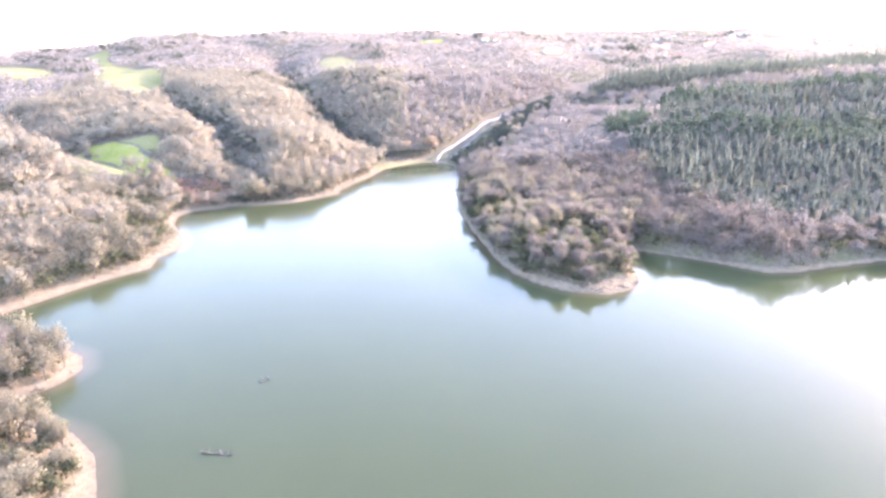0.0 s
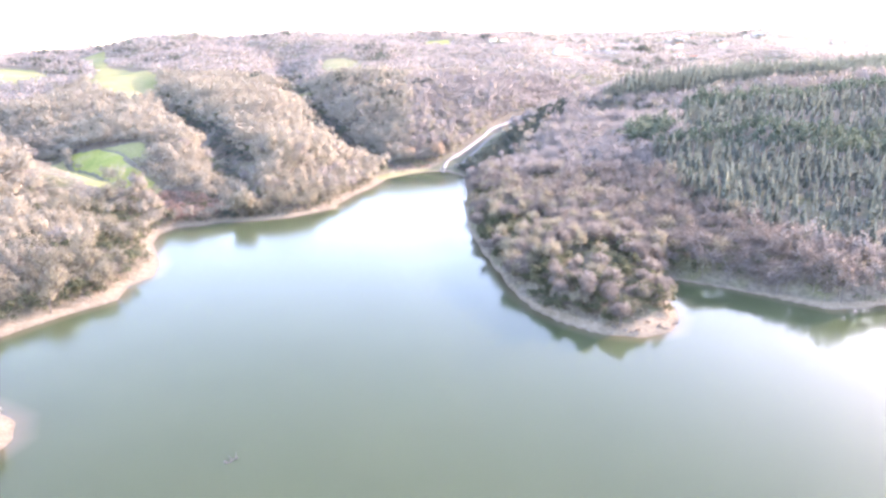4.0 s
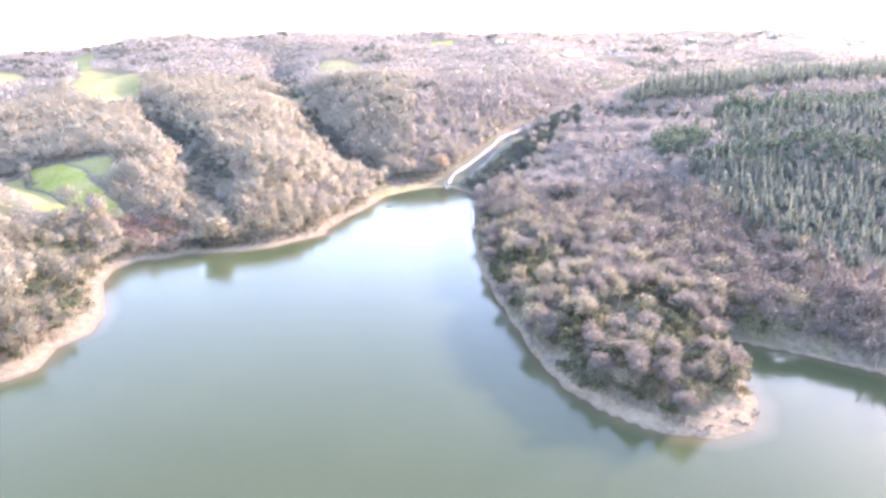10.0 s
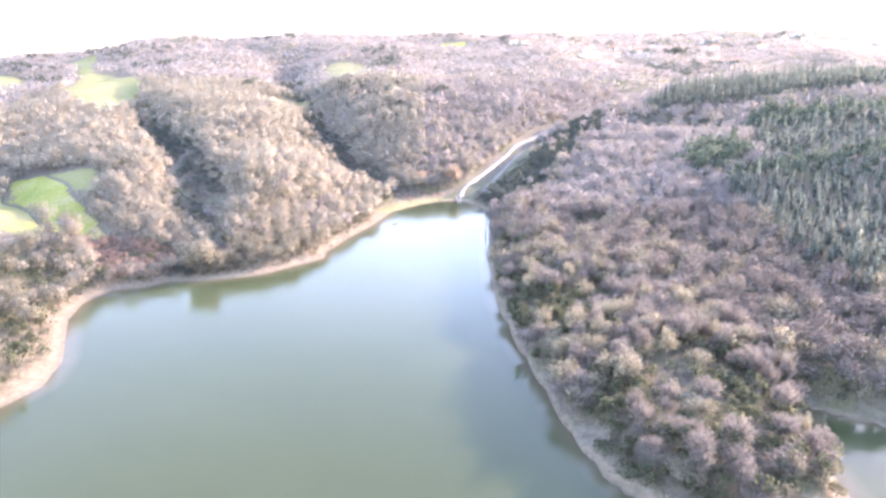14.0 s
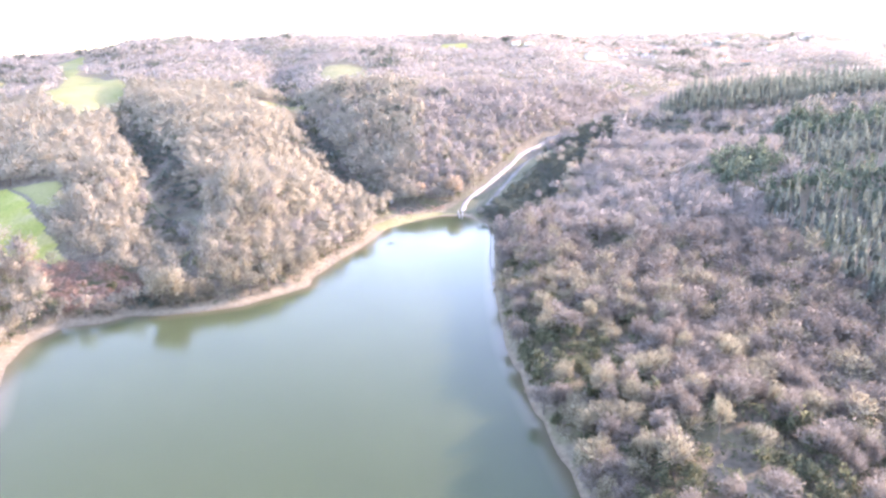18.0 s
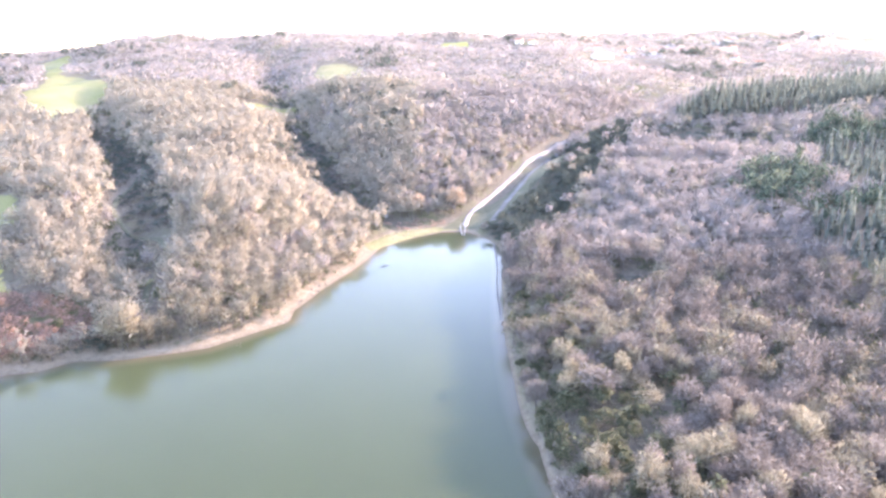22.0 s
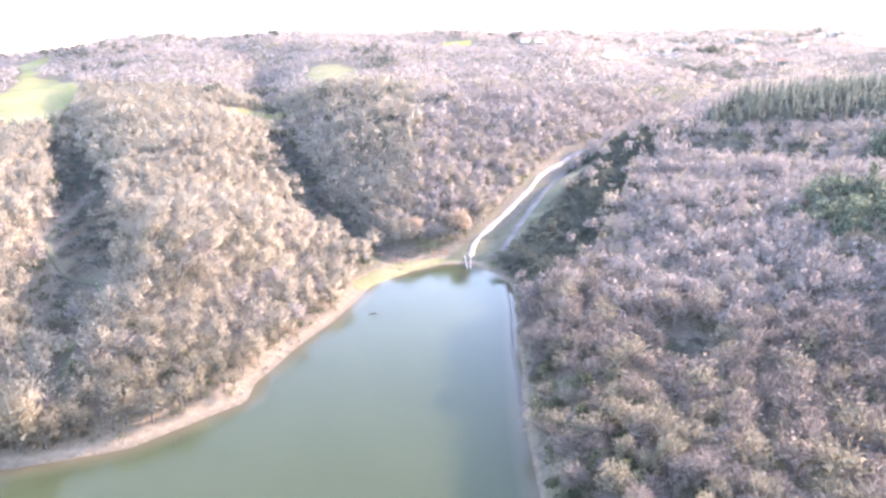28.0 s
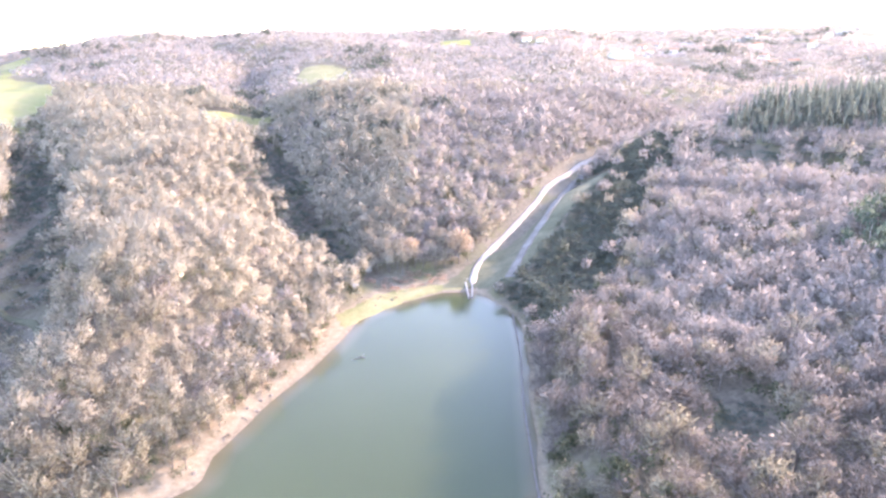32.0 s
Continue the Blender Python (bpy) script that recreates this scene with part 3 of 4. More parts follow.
def spire_crown(n, width, seed, low=0.18, full=1.0):
    """Narrow conifer crown, 1 high and 1 in radius: drooping sprays round the stem, fewer and shorter to the tip."""
    r = np.random.default_rng(seed)
    z = low + (1 - low) * (1 - np.sqrt(r.random(n)) ** full)
    z = np.maximum(z, low)
    a = r.uniform(0, 2 * math.pi, n)
    reach = (1 - (z - low) / (1.02 - low)) ** 0.75 * r.uniform(0.65, 1.05, n) + 0.05
    base = np.stack([0.15 * reach * np.cos(a), 0.15 * reach * np.sin(a), z + 0.03], 1)
    tip = np.stack([reach * np.cos(a), reach * np.sin(a), z - 0.02 * r.uniform(-1, 1, n)], 1)
    return rounded(*sprigs(base, tip, width, 0.6, r), spire=True, grain=0.12)


def set_out(templates, x, y, z, turn, wide, high, pick):
    """All trees of a wood as arrays of corners, faces and, for crowns, normals."""
    Vs, Fs, Ns, n = [], [], [], 0
    for k, (V, F, *soft) in enumerate(templates):
        sel = np.nonzero(pick == k)[0]
        if not len(sel):
            continue
        c, s = np.cos(turn[sel]), np.sin(turn[sel])
        P = np.empty((len(sel), len(V), 3), np.float32)
        P[:, :, 0] = (c[:, None] * V[:, 0] - s[:, None] * V[:, 1]) * wide[sel, None] + x[sel, None]
        P[:, :, 1] = (s[:, None] * V[:, 0] + c[:, None] * V[:, 1]) * wide[sel, None] + y[sel, None]
        P[:, :, 2] = V[:, 2] * high[sel, None] + z[sel, None]
        for N in soft:
            Q = np.empty_like(P)
            Q[:, :, 0] = c[:, None] * N[:, 0] - s[:, None] * N[:, 1]
            Q[:, :, 1] = s[:, None] * N[:, 0] + c[:, None] * N[:, 1]
            Q[:, :, 2] = N[:, 2]
            Ns.append(Q.reshape(-1, 3))
        G = F[None] + (np.arange(len(sel)) * len(V))[:, None, None] + n
        Vs.append(P.reshape(-1, 3))
        Fs.append(G.reshape(-1, 3))
        n += len(sel) * len(V)
    return np.concatenate(Vs), np.concatenate(Fs), np.concatenate(Ns) if Ns else None


def jittered(x0, x1, y0, y1, gap):
    X, Y = np.meshgrid(np.arange(x0, x1, gap), np.arange(y0, y1, gap))
    X = X.ravel() + rng.uniform(-0.46, 0.46, X.size) * gap
    Y = Y.ravel() + rng.uniform(-0.46, 0.46, Y.size) * gap
    return X, Y


def clear(x, y, margin=2.0):
    """Where trees may stand: dry, off the beach, off fields and ways."""
    d, _ = dist_line(x, y, SHORE, True)
    ok = ~inside(x, y, SHORE) & (d > 0.9 + (1.4 + 1.6 * step(180, 240, y)) * step(8, -30, x) + 1.2 * np.sin(x * 0.21) * np.sin(y * 0.17))
    for poly in OPEN:
        ok &= ~inside(x, y, poly)
    for line, w in WAYS:
        r, _ = dist_line(x, y, np.array(line, float))
        ok &= r > w
    tip = ((x - 61) / 9) ** 2 + ((y - 196.5) / 6.5) ** 2 < 1
    west_tip = ((x + 86) / 6) ** 2 + ((y - 135) / 5) ** 2 < 1
    return ok & ~tip & ~west_tip & (on_ground(x, y) > np.where(x > 0, 0.3, 0.45))


def swept(x, y, margin=0.08):
    """Inside the fan of ground that the flight looks over."""
    return (np.abs(x) < (y + 60) * (0.70 + margin) + 25) & (y > -10)


PINE_FRONT = [(112, 370), (112, 345), (108, 325), (110, 300), (116, 275), (124, 256), (134, 242), (150, 236), (430, 236), (430, 335), (300, 325), (196, 334), (180, 352), (143, 359), (118, 372)]
PINE_TOP = [(116, 384), (151, 381), (177, 376), (206, 368), (300, 352), (430, 352), (430, 335), (300, 325), (196, 334), (180, 352), (143, 359), (118, 372)]
PINE_MID = [(108, 421), (127, 441), (142, 436), (142, 405), (132, 393), (121, 389), (109, 391)]
PINE_THIN = [(146, 430), (166, 468), (182, 450), (200, 438), (300, 420), (300, 354), (206, 368), (177, 376), (151, 381), (132, 389), (144, 403)]
PINE_CREST = [(164, 484), (186, 498), (200, 472), (240, 455), (300, 450), (300, 424), (200, 440), (182, 452), (168, 468)]
PINE_RIDGE = [(133, 554), (142, 586), (173, 616), (221, 634), (300, 655), (450, 700), (620, 640), (620, 520), (360, 505), (242, 505), (214, 524), (185, 546), (160, 556)]


def wood_zone(x, y):
    """0 bare oak, 1 spire conifers, 2 broad pines."""
    z = np.zeros(x.shape, int)
    z[inside(x, y, PINE_FRONT) | inside(x, y, PINE_RIDGE) | inside(x, y, PINE_THIN)] = 1
    z[inside(x, y, PINE_TOP) | inside(x, y, PINE_MID) | inside(x, y, PINE_CREST)] = 2
    return z


def path_gap(x, y):
    """Plan distance to the line of the flight."""
    return np.hypot(x, y - np.clip(y, 20, 250))


# Plots of the far village, kept free of trees.
lot_rng = np.random.default_rng(3)
LOTS = [(-258, 1300), (-238, 1308), (-290, 1296), (95, 1290), (112, 1284)]
for cx, cy, rx, ry, n in ((240, 1030, 50, 26, 9), (330, 1130, 70, 40, 10), (470, 1300, 110, 50, 13), (640, 1420, 130, 60, 13), (900, 1600, 200, 90, 10)):
    LOTS += [(cx + lot_rng.normal(0, rx), cy + lot_rng.normal(0, ry)) for _ in range(n)]

LOTS += [(238, 1080), (266, 1046), (302, 1013), (354, 1010), (348, 931), (106, 1005), (90, 1012)]
LONG_SHED = (172, 922, 48)
YARD = [(158, 906), (172, 922), (186, 938)]

# Bare woods, near to far.
FINE = [oak_crown(250, 0.0215, 10 + k, flare=0.15, grain=0.35, reach=1.25) for k in range(6)]
FLANK = [oak_crown(190, 0.028, 15 + k, flare=0.15, grain=0.12, reach=1.3) for k in range(5)]
MID = [oak_crown(125, 0.040, 20 + k, flare=0.2, grain=0.06, reach=1.5) for k in range(5)]
COARSE = [oak_crown(48, 0.075, 30 + k, 0.85, flare=0.25, grain=0.04, reach=1.7) for k in range(5)]
CLUMP = [oak_crown(19, 0.13, 40 + k, 0.9, flare=0.3, grain=0.03, reach=1.8) for k in range(4)]
WOOD_FINE = [oak_wood(50 + k, 4, 4) for k in range(6)]
WOOD_MID = [stem((0, 0, -0.08), (0, 0, 0.55), 0.06, 0.03, 3)]


def plant(name, x, y, crowns, woods, mat, label, radius, height):
    n = len(x)
    turn, wide, high = rng.uniform(0, 6.28, n), radius[0] + (radius[1] - radius[0]) * rng.random(n) ** 1.2, rng.uniform(*height, n)
    high *= (0.8 + 0.4 * (wide - radius[0]) / (radius[1] - radius[0])) * (1 + 0.16 * np.sin(x * 0.11 + 1.3 * np.sin(y * 0.07)) * np.sin(y * 0.09 + 1))
    z = on_ground(x, y)
    V, F, N = set_out(crowns, x, y, z, turn, wide, high, rng.integers(0, len(crowns), n))
    root = tagged(new(name), label, "trees", kind="stuff")
    part("crown", link_mesh("crown", V, F, mat, N=N), root)
    if woods:
        V, F, N = set_out(woods, x, y, z, turn, wide, high, rng.integers(0, len(woods), n))
        part("trunk", link_mesh("trunk", V, F, M_BARK), root)
    return root


near_x, near_y = jittered(-330, 330, -10, 720, 3.7)


# Gully scrub, spread over the spur's shaded flank to give its dark band.
GULLY_SCRUB = [(-220, 580), (-169, 494), (-125, 414), (-98, 372), (-86, 378), (-122, 452), (-180, 545)]
MID_SCRUB = [(-120, 590), (-93, 525), (-70, 490), (-49, 456), (-34, 452), (-31, 468), (-58, 528), (-82, 588), (-112, 640)]
# Dark scrub put into the hollow under the ridge in place of its shade.
RIDGE_SHADE = [(110, 562), (135, 588), (160, 570), (180, 532), (166, 500), (140, 496), (121, 500), (112, 530)]


def on_slope(x, y):
    """The scrubby slope over the valley track, with an uneven edge."""
    return inside(x + 4 * np.sin(y * 0.31) + 2 * np.sin(y * 0.83 + x * 0.4), y + 4 * np.sin(x * 0.27), SCRUB_SLOPE)


def scrubby(x, y):
    """Where evergreen scrub takes the place of oaks, along the water and in the gullies above all."""
    out = np.sin(x * 0.083 + y * 0.041) + np.sin(y * 0.097 - x * 0.052 + 1.0) + 0.6 * np.sin(x * 0.19 + 2) * np.sin(y * 0.23)
    d, _ = dist_line(x, y, SHORE, True)
    for line in (GULLY_WEST, GULLY_MID):
        r, _ = dist_line(x, y, np.array(line, float))
        out = out + (3.2 * (r < 8) + 1.6 * (r < 15)) * step(365, 385, y)
    out = out + 3.6 * on_slope(x, y) + 3.0 * inside(x, y, RIDGE_SHADE) + 2.0 * inside(x, y, GULLY_SCRUB) + 3.0 * inside(x, y, MID_SCRUB)
    return out + 0.6 * (d < 20) + 1.3 * (d < 30) * (x > 0) * (y < 345) + 0.35 * (x > 0) * (y < 380) + 1.6 * (x < -50) * (y < 320) - 0.7 * step(300, 600, y) - 0.9 * (x < -5) * (y > 330)


ok = clear(near_x, near_y) & (wood_zone(near_x, near_y) == 0) & swept(near_x, near_y)
ok &= rng.random(len(near_x)) > ((0.30 - 0.2 * (near_x > 62)) * step(0.7, 1.6, scrubby(near_x, near_y)) + (0.33 - 0.25 * (near_x > 62)) * step(2.0, 3.0, scrubby(near_x, near_y)) + 0.4 * step(3.0, 3.6, scrubby(near_x, near_y)))
ok &= (rng.random(len(near_x)) > 0.86) | ~on_slope(near_x, near_y)
ok &= (rng.random(len(near_x)) > 0.5) | ~inside(near_x, near_y, RIDGE_SHADE)
bank_d, _ = dist_line(near_x, near_y, SHORE, True)
ok &= (rng.random(len(near_x)) > 0.55) | (bank_d > 9) | (near_x < 8) | (near_x > 60) | (near_y > 225)
near_x, near_y = near_x[ok], near_y[ok]
gap = path_gap(near_x, near_y)
order = np.argsort(gap)
SINGLE = order[:300]
rest = order[300:]
lichen = 0.5 * np.sin(near_x * 0.031 + 1) + 0.5 * np.sin(near_y * 0.027) + (near_x < -20) * 1.3 + 1.6 * (near_x < -15) + rng.normal(0, 0.9, len(near_x)) > 0.9
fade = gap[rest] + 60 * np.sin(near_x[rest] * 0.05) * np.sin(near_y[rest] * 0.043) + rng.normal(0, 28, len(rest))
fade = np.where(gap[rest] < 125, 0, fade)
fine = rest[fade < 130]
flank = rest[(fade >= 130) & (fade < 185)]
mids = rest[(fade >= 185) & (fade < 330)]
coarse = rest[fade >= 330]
# Only the shore wood keeps plain twig tones; farther woods take haze-lightened ones.
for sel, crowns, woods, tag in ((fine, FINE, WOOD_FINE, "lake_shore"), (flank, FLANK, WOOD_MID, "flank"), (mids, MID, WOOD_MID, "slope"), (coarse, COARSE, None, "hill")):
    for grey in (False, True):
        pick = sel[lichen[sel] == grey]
        plant("bare_wood", near_x[pick], near_y[pick], crowns, woods, (M_TWIG_GREY if grey else M_TWIG) if tag == "lake_shore" else (M_TWIG_GREY_HAZE if grey else M_TWIG_HAZE),
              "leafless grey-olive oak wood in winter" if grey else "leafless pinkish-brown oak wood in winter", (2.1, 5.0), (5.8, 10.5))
far_x, far_y = jittered(-1500, 1500, 330, 1900, 8.6)
ok = swept(far_x, far_y, 0.03) & ((np.abs(far_x) > 328) | (far_y > 718)) & clear(far_x, far_y) & (wood_zone(far_x, far_y) == 0)
for px, py in LOTS + YARD:
    ok &= (np.abs(far_x - px - 0.0) > 15) | (far_y > py + 12) | (far_y < py - 34)
ok &= rng.random(len(far_x)) < 1.0 - 0.7 * step(800, 1400, far_y)
far_x, far_y = far_x[ok], far_y[ok]
plant("far_wood", far_x, far_y, CLUMP, None, M_TWIG_HAZE, "distant leafless woods over rolling hills", (5.0, 7.4), (6.5, 9.0))

out_x, out_y = jittered(-620, 620, -420, 420, 8.0)
ok = ~swept(out_x, out_y, 0.03) & clear(out_x, out_y)
plant("outer_wood", out_x[ok], out_y[ok], [oak_crown(4, 0.46, 45)], None, M_TWIG, "leafless woods on the banks behind", (3.8, 6.0), (6.5, 10.0))

# Conifer plantations.
for poly_zone, gap_m, crowns, mat, label, radius, height in (
        (1, 4.4, [spire_crown(84, 0.092, 60 + k, 0.30) for k in range(4)], M_NEEDLE, "dense plantation of tall slim dark conifers", (0.85, 1.35), (8.0, 13.5)),
        (2, 4.6, [bush_crown(70, 0.15, 70 + k) for k in range(4)], M_NEEDLE_LIGHT, "closed canopy of green pines", (2.8, 4.2), (10.0, 13.5))):
    cx, cy = jittered(100, 620, 225, 700, gap_m)
    ok = clear(cx, cy) & (wood_zone(cx, cy) == poly_zone) & swept(cx, cy)
    ok &= rng.random(len(cx)) < 0.35 + 0.65 * step(248, 300, cy)
    ok &= ~inside(cx, cy, PINE_THIN) | (rng.random(len(cx)) < 0.75)
    cx, cy = cx[ok], cy[ok]
    ridge = inside(cx, cy, PINE_RIDGE)
    root = plant("conifer_plantation", cx[~ridge], cy[~ridge], crowns, None, mat, label, radius, height)
    if ridge.any():
        plant("conifer_plantation", cx[ridge], cy[ridge], crowns, None, mat, "tall slim conifers along the crest of the hill", radius, (10.5, 16.5))
    V, F, N = set_out([stem((0, 0, -0.05), (0, 0, 0.9), 0.10, 0.03, 3)], cx, cy, on_ground(cx, cy), 0 * cx, 0 * cx + 1.6, 0 * cx + 9.0, np.zeros(len(cx), int))
    part("trunk", link_mesh("trunk", V, F, M_BARK_PINE), root)

# Tan brush on the thin lower edge of the plantation.
kx, ky = jittered(106, 330, 236, 350, 4.0)
ok = clear(kx, ky) & (wood_zone(kx, ky) == 1) & swept(kx, ky) & (rng.random(len(kx)) < 1 - 0.6 * step(275, 330, ky))
plant("tan_brush", kx[ok], ky[ok], [oak_crown(34, 0.07, 90 + k, 0.85, reach=1.5) for k in range(3)], None, M_TWIG_GREY, "low tan brush among thinned conifers", (1.6, 2.8), (1.4, 3.0))

# Low brush along the lower edge of the pasture.
kx, ky = jittered(-240, -145, 324, 434, 3.0)
ok = inside(kx, ky, FIELD_EDGE) & ~inside(kx, ky, CROP_LOW) & (rng.random(len(kx)) < 0.8)
plant("hedge_brush", kx[ok], ky[ok], [oak_crown(60, 0.06, 94 + k, 0.85, reach=1.4) for k in range(3)], None, M_TWIG_GREY_HAZE, "low grey-brown brush along the field edge", (1.4, 2.6), (1.2, 3.0))

# Evergreen scrub under and between the oaks.
sx, sy = jittered(-330, 330, -10, 700, 4.8)
ok = clear(sx, sy) & swept(sx, sy) & (scrubby(sx, sy) + rng.normal(0, 0.5, len(sx)) > 0.6) & (wood_zone(sx, sy) == 0)
sx, sy = sx[ok], sy[ok]
gully = inside(sx, sy, GULLY_SCRUB) | inside(sx, sy, MID_SCRUB) | inside(sx, sy, RIDGE_SHADE) | on_slope(sx, sy)
plant("evergreen_scrub", sx[~gully], sy[~gully], [bush_crown(80, 0.15, 80 + k) for k in range(5)], None, M_LEAF, "dark olive evergreen scrub between bare trees", (1.6, 3.2), (3.4, 7.0))
plant("evergreen_scrub", sx[gully], sy[gully], [bush_crown(80, 0.15, 80 + k) for k in range(5)], None, M_GROVE_SHADE, "dark green evergreen scrub in a gully, shade put into its colour", (2.0, 3.6), (2.6, 5.6))
gx2, gy2 = jittered(-225, 185, 365, 660, 3.3)
ok = (inside(gx2, gy2, GULLY_SCRUB) | inside(gx2, gy2, MID_SCRUB)) & clear(gx2, gy2)
plant("gully_brush", gx2[ok], gy2[ok], [oak_crown(60, 0.06, 96 + k, 0.85, reach=1.5) for k in range(3)], None, M_TWIG, "grey-brown brush on the floor of a gully", (1.3, 2.4), (1.6, 3.6))

# Low evergreen scrub on the shaded slope over the valley track, its dark green holding that shade, and in a gap of the
# oak wood.
for poly, gap_m, radius, height, label in ((SCRUB_SLOPE, 2.4, (1.4, 2.7), (2.0, 4.6), "evergreen scrub on a steep slope, shade put into its dark green"),
                                           (COVE_SCRUB, 1.9, (1.3, 2.2), (2.6, 4.8), "dark evergreen bushes over the water of the inlet"),
                                           (OAK_GAP, 2.0, (0.9, 1.6), (0.9, 2.2), "low dark evergreen scrub in a gap of the oak wood")):
    p = np.array(poly, float)
    qx, qy = jittered(p[:, 0].min(), p[:, 0].max(), p[:, 1].min(), p[:, 1].max(), gap_m)
    ok = (on_slope(qx, qy) if poly is SCRUB_SLOPE else inside(qx, qy, poly)) & ~inside(qx, qy, FLAT_POLY) & (dist_line(qx, qy, np.array(TRACK_LINE, float))[0] > 3) & (dist_line(qx, qy, np.array(ROAD_LINE, float))[0] > 11) & (on_ground(qx, qy) > 0.3)
    plant("evergreen_scrub", qx[ok], qy[ok], [bush_crown(90, 0.14, 86 + k) for k in range(4)], None, M_GROVE_SHADE, label, radius, height)

# Single trees of the banks that the flight passes nearest.
KINDS = []
for k in range(6):
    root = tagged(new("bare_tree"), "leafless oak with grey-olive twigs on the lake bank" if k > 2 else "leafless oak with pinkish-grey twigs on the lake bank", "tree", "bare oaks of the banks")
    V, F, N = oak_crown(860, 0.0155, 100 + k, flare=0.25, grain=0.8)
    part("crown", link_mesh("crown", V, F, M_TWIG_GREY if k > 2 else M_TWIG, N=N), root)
    V, F = oak_wood(100 + k, 6, 5)
    part("trunk", link_mesh("trunk", V, F, M_BARK), root)
    KINDS.append(root)
for n, i in enumerate(SINGLE):
    small = 0.78 if near_x[i] < -40 and near_y[i] < 320 else 0.9 if near_y[i] < 235 else 1.0
    wide, high = small * (2.2 + 2.9 * rng.random() ** 1.3), small * rng.uniform(5.8, 10.8)
    place = pose(near_x[i], near_y[i], float(on_ground(near_x[i], near_y[i])), 0, 0, rng.uniform(0, 360)) @ Matrix.Diagonal((wide, wide, high, 1))
    if n < len(KINDS):
        KINDS[n].matrix_basis = place
    else:
        ob = copy_thing(KINDS[n % 3 + 3 * int(lichen[i])], Matrix.Identity(4))
        ob.matrix_basis = place

# Evergreen shrubs of the banks, one by one.
BUSHES = []
for k in range(4):
    root = tagged(new("evergreen_shrub"), "dense olive-green evergreen shrub on the lake bank", "shrub", "evergreen shrubs of the banks")
    V, F, N = bush_crown(520, 0.060, 140 + k)
    part("foliage", link_mesh("foliage", V, F, M_LEAF, N=N), root)
    V, F = joined([stem((0, 0, -0.1), (0.1 * math.cos(a), 0.1 * math.sin(a), 0.5), 0.03, 0.015, 3) for a in (0.3, 2.2, 4.4)])
    part("stem", link_mesh("stem", V, F, M_BARK), root)
    BUSHES.append(root)
bx, by = jittered(-110, 80, 100, 440, 4.4)
d_bank, _ = dist_line(bx, by, SHORE, True)
ok = (d_bank < 19) & (((bx - 64) / 11) ** 2 + ((by - 197) / 8) ** 2 > 1) & (d_bank > 0.8 + (2.2 + 3.5 * step(180, 240, by)) * step(8, -30, bx)) & ~inside(bx, by, SHORE) & (on_ground(bx, by) > 0.25)
bx, by = bx[ok], by[ok]
for n, i in enumerate(np.argsort(path_gap(bx, by) + rng.uniform(0, 120, len(bx)) - 70 * (bx > 8) * (by < 300))[:260]):
    wide, high = rng.uniform(1.5, 3.0), rng.uniform(2.6, 6.4)
    place = pose(bx[i], by[i], float(on_ground(bx[i], by[i])), 0, 0, rng.uniform(0, 360)) @ Matrix.Diagonal((wide, wide, high, 1))
    ob = BUSHES[n] if n < len(BUSHES) else copy_thing(BUSHES[n % len(BUSHES)], Matrix.Identity(4))
    ob.matrix_basis = place

# Conifers along the open edge of the plantation, one by one.
PINES = []
for k in range(4):
    root = tagged(new("conifer"), "tall slim dark green conifer with a bare lower stem", "tree", "conifers at the plantation edge")
    V, F, N = spire_crown(240, 0.07, 160 + k, 0.28)
    part("crown", link_mesh("crown", V, F, M_NEEDLE, N=N), root)
    V, F = stem((0, 0, -0.05), (0, 0, 0.95), 0.11, 0.02, 6)
    part("trunk", link_mesh("trunk", V, F, M_BARK_PINE), root)
    PINES.append(root)
edge = np.array([(110, 318), (110, 300), (116, 272), (126, 252), (142, 238), (172, 232)], float)
for n in range(64):
    a = n / 64 * (len(edge) - 1.001)
    q = edge[int(a)] + (edge[int(a) + 1] - edge[int(a)]) * (a - int(a)) + rng.uniform(-5, 5, 2)
    wide, high = rng.uniform(1.1, 1.7), rng.uniform(7.5, 13.0)
    ob = PINES[n] if n < len(PINES) else copy_thing(PINES[n % len(PINES)], Matrix.Identity(4))
    ob.matrix_basis = pose(q[0], q[1], float(on_ground(q[0], q[1])), 0, 0, rng.uniform(0, 360)) @ Matrix.Diagonal((wide, wide, high, 1))


def single_tree(name, x, y, wide, high, mat, label, n=620, seed=0, category="tree"):
    root = tagged(new(name), label, category)
    V, F, N = oak_crown(n, 0.026, seed, 0.75)
    part("crown", link_mesh("crown", V, F, mat, N=N), root)
    V, F = oak_wood(seed, 6, 6)
    part("trunk", link_mesh("trunk", V, F, M_BARK), root)
    root.matrix_basis = pose(x, y, float(on_ground(x, y)), 0, 0, 40 * seed) @ Matrix.Diagonal((wide, wide, high, 1))
    return root


# Trees of their own look at the head of the lake and in the inlet.
single_tree("willow", -86.5, 331, 6.8, 14.0, M_TWIG_GREY, "broad round grey-olive willow beside the inlet", 900, 201)
single_tree("willow", -93, 341, 4.6, 9.5, M_TWIG_GREY, "round grey-olive willow behind the shore willow", 700, 202)
single_tree("russet_bush", -102, 325, 3.1, 5.6, M_TWIG_OCHRE, "russet-orange leafless bush on the inlet shore", 520, 203, "shrub")
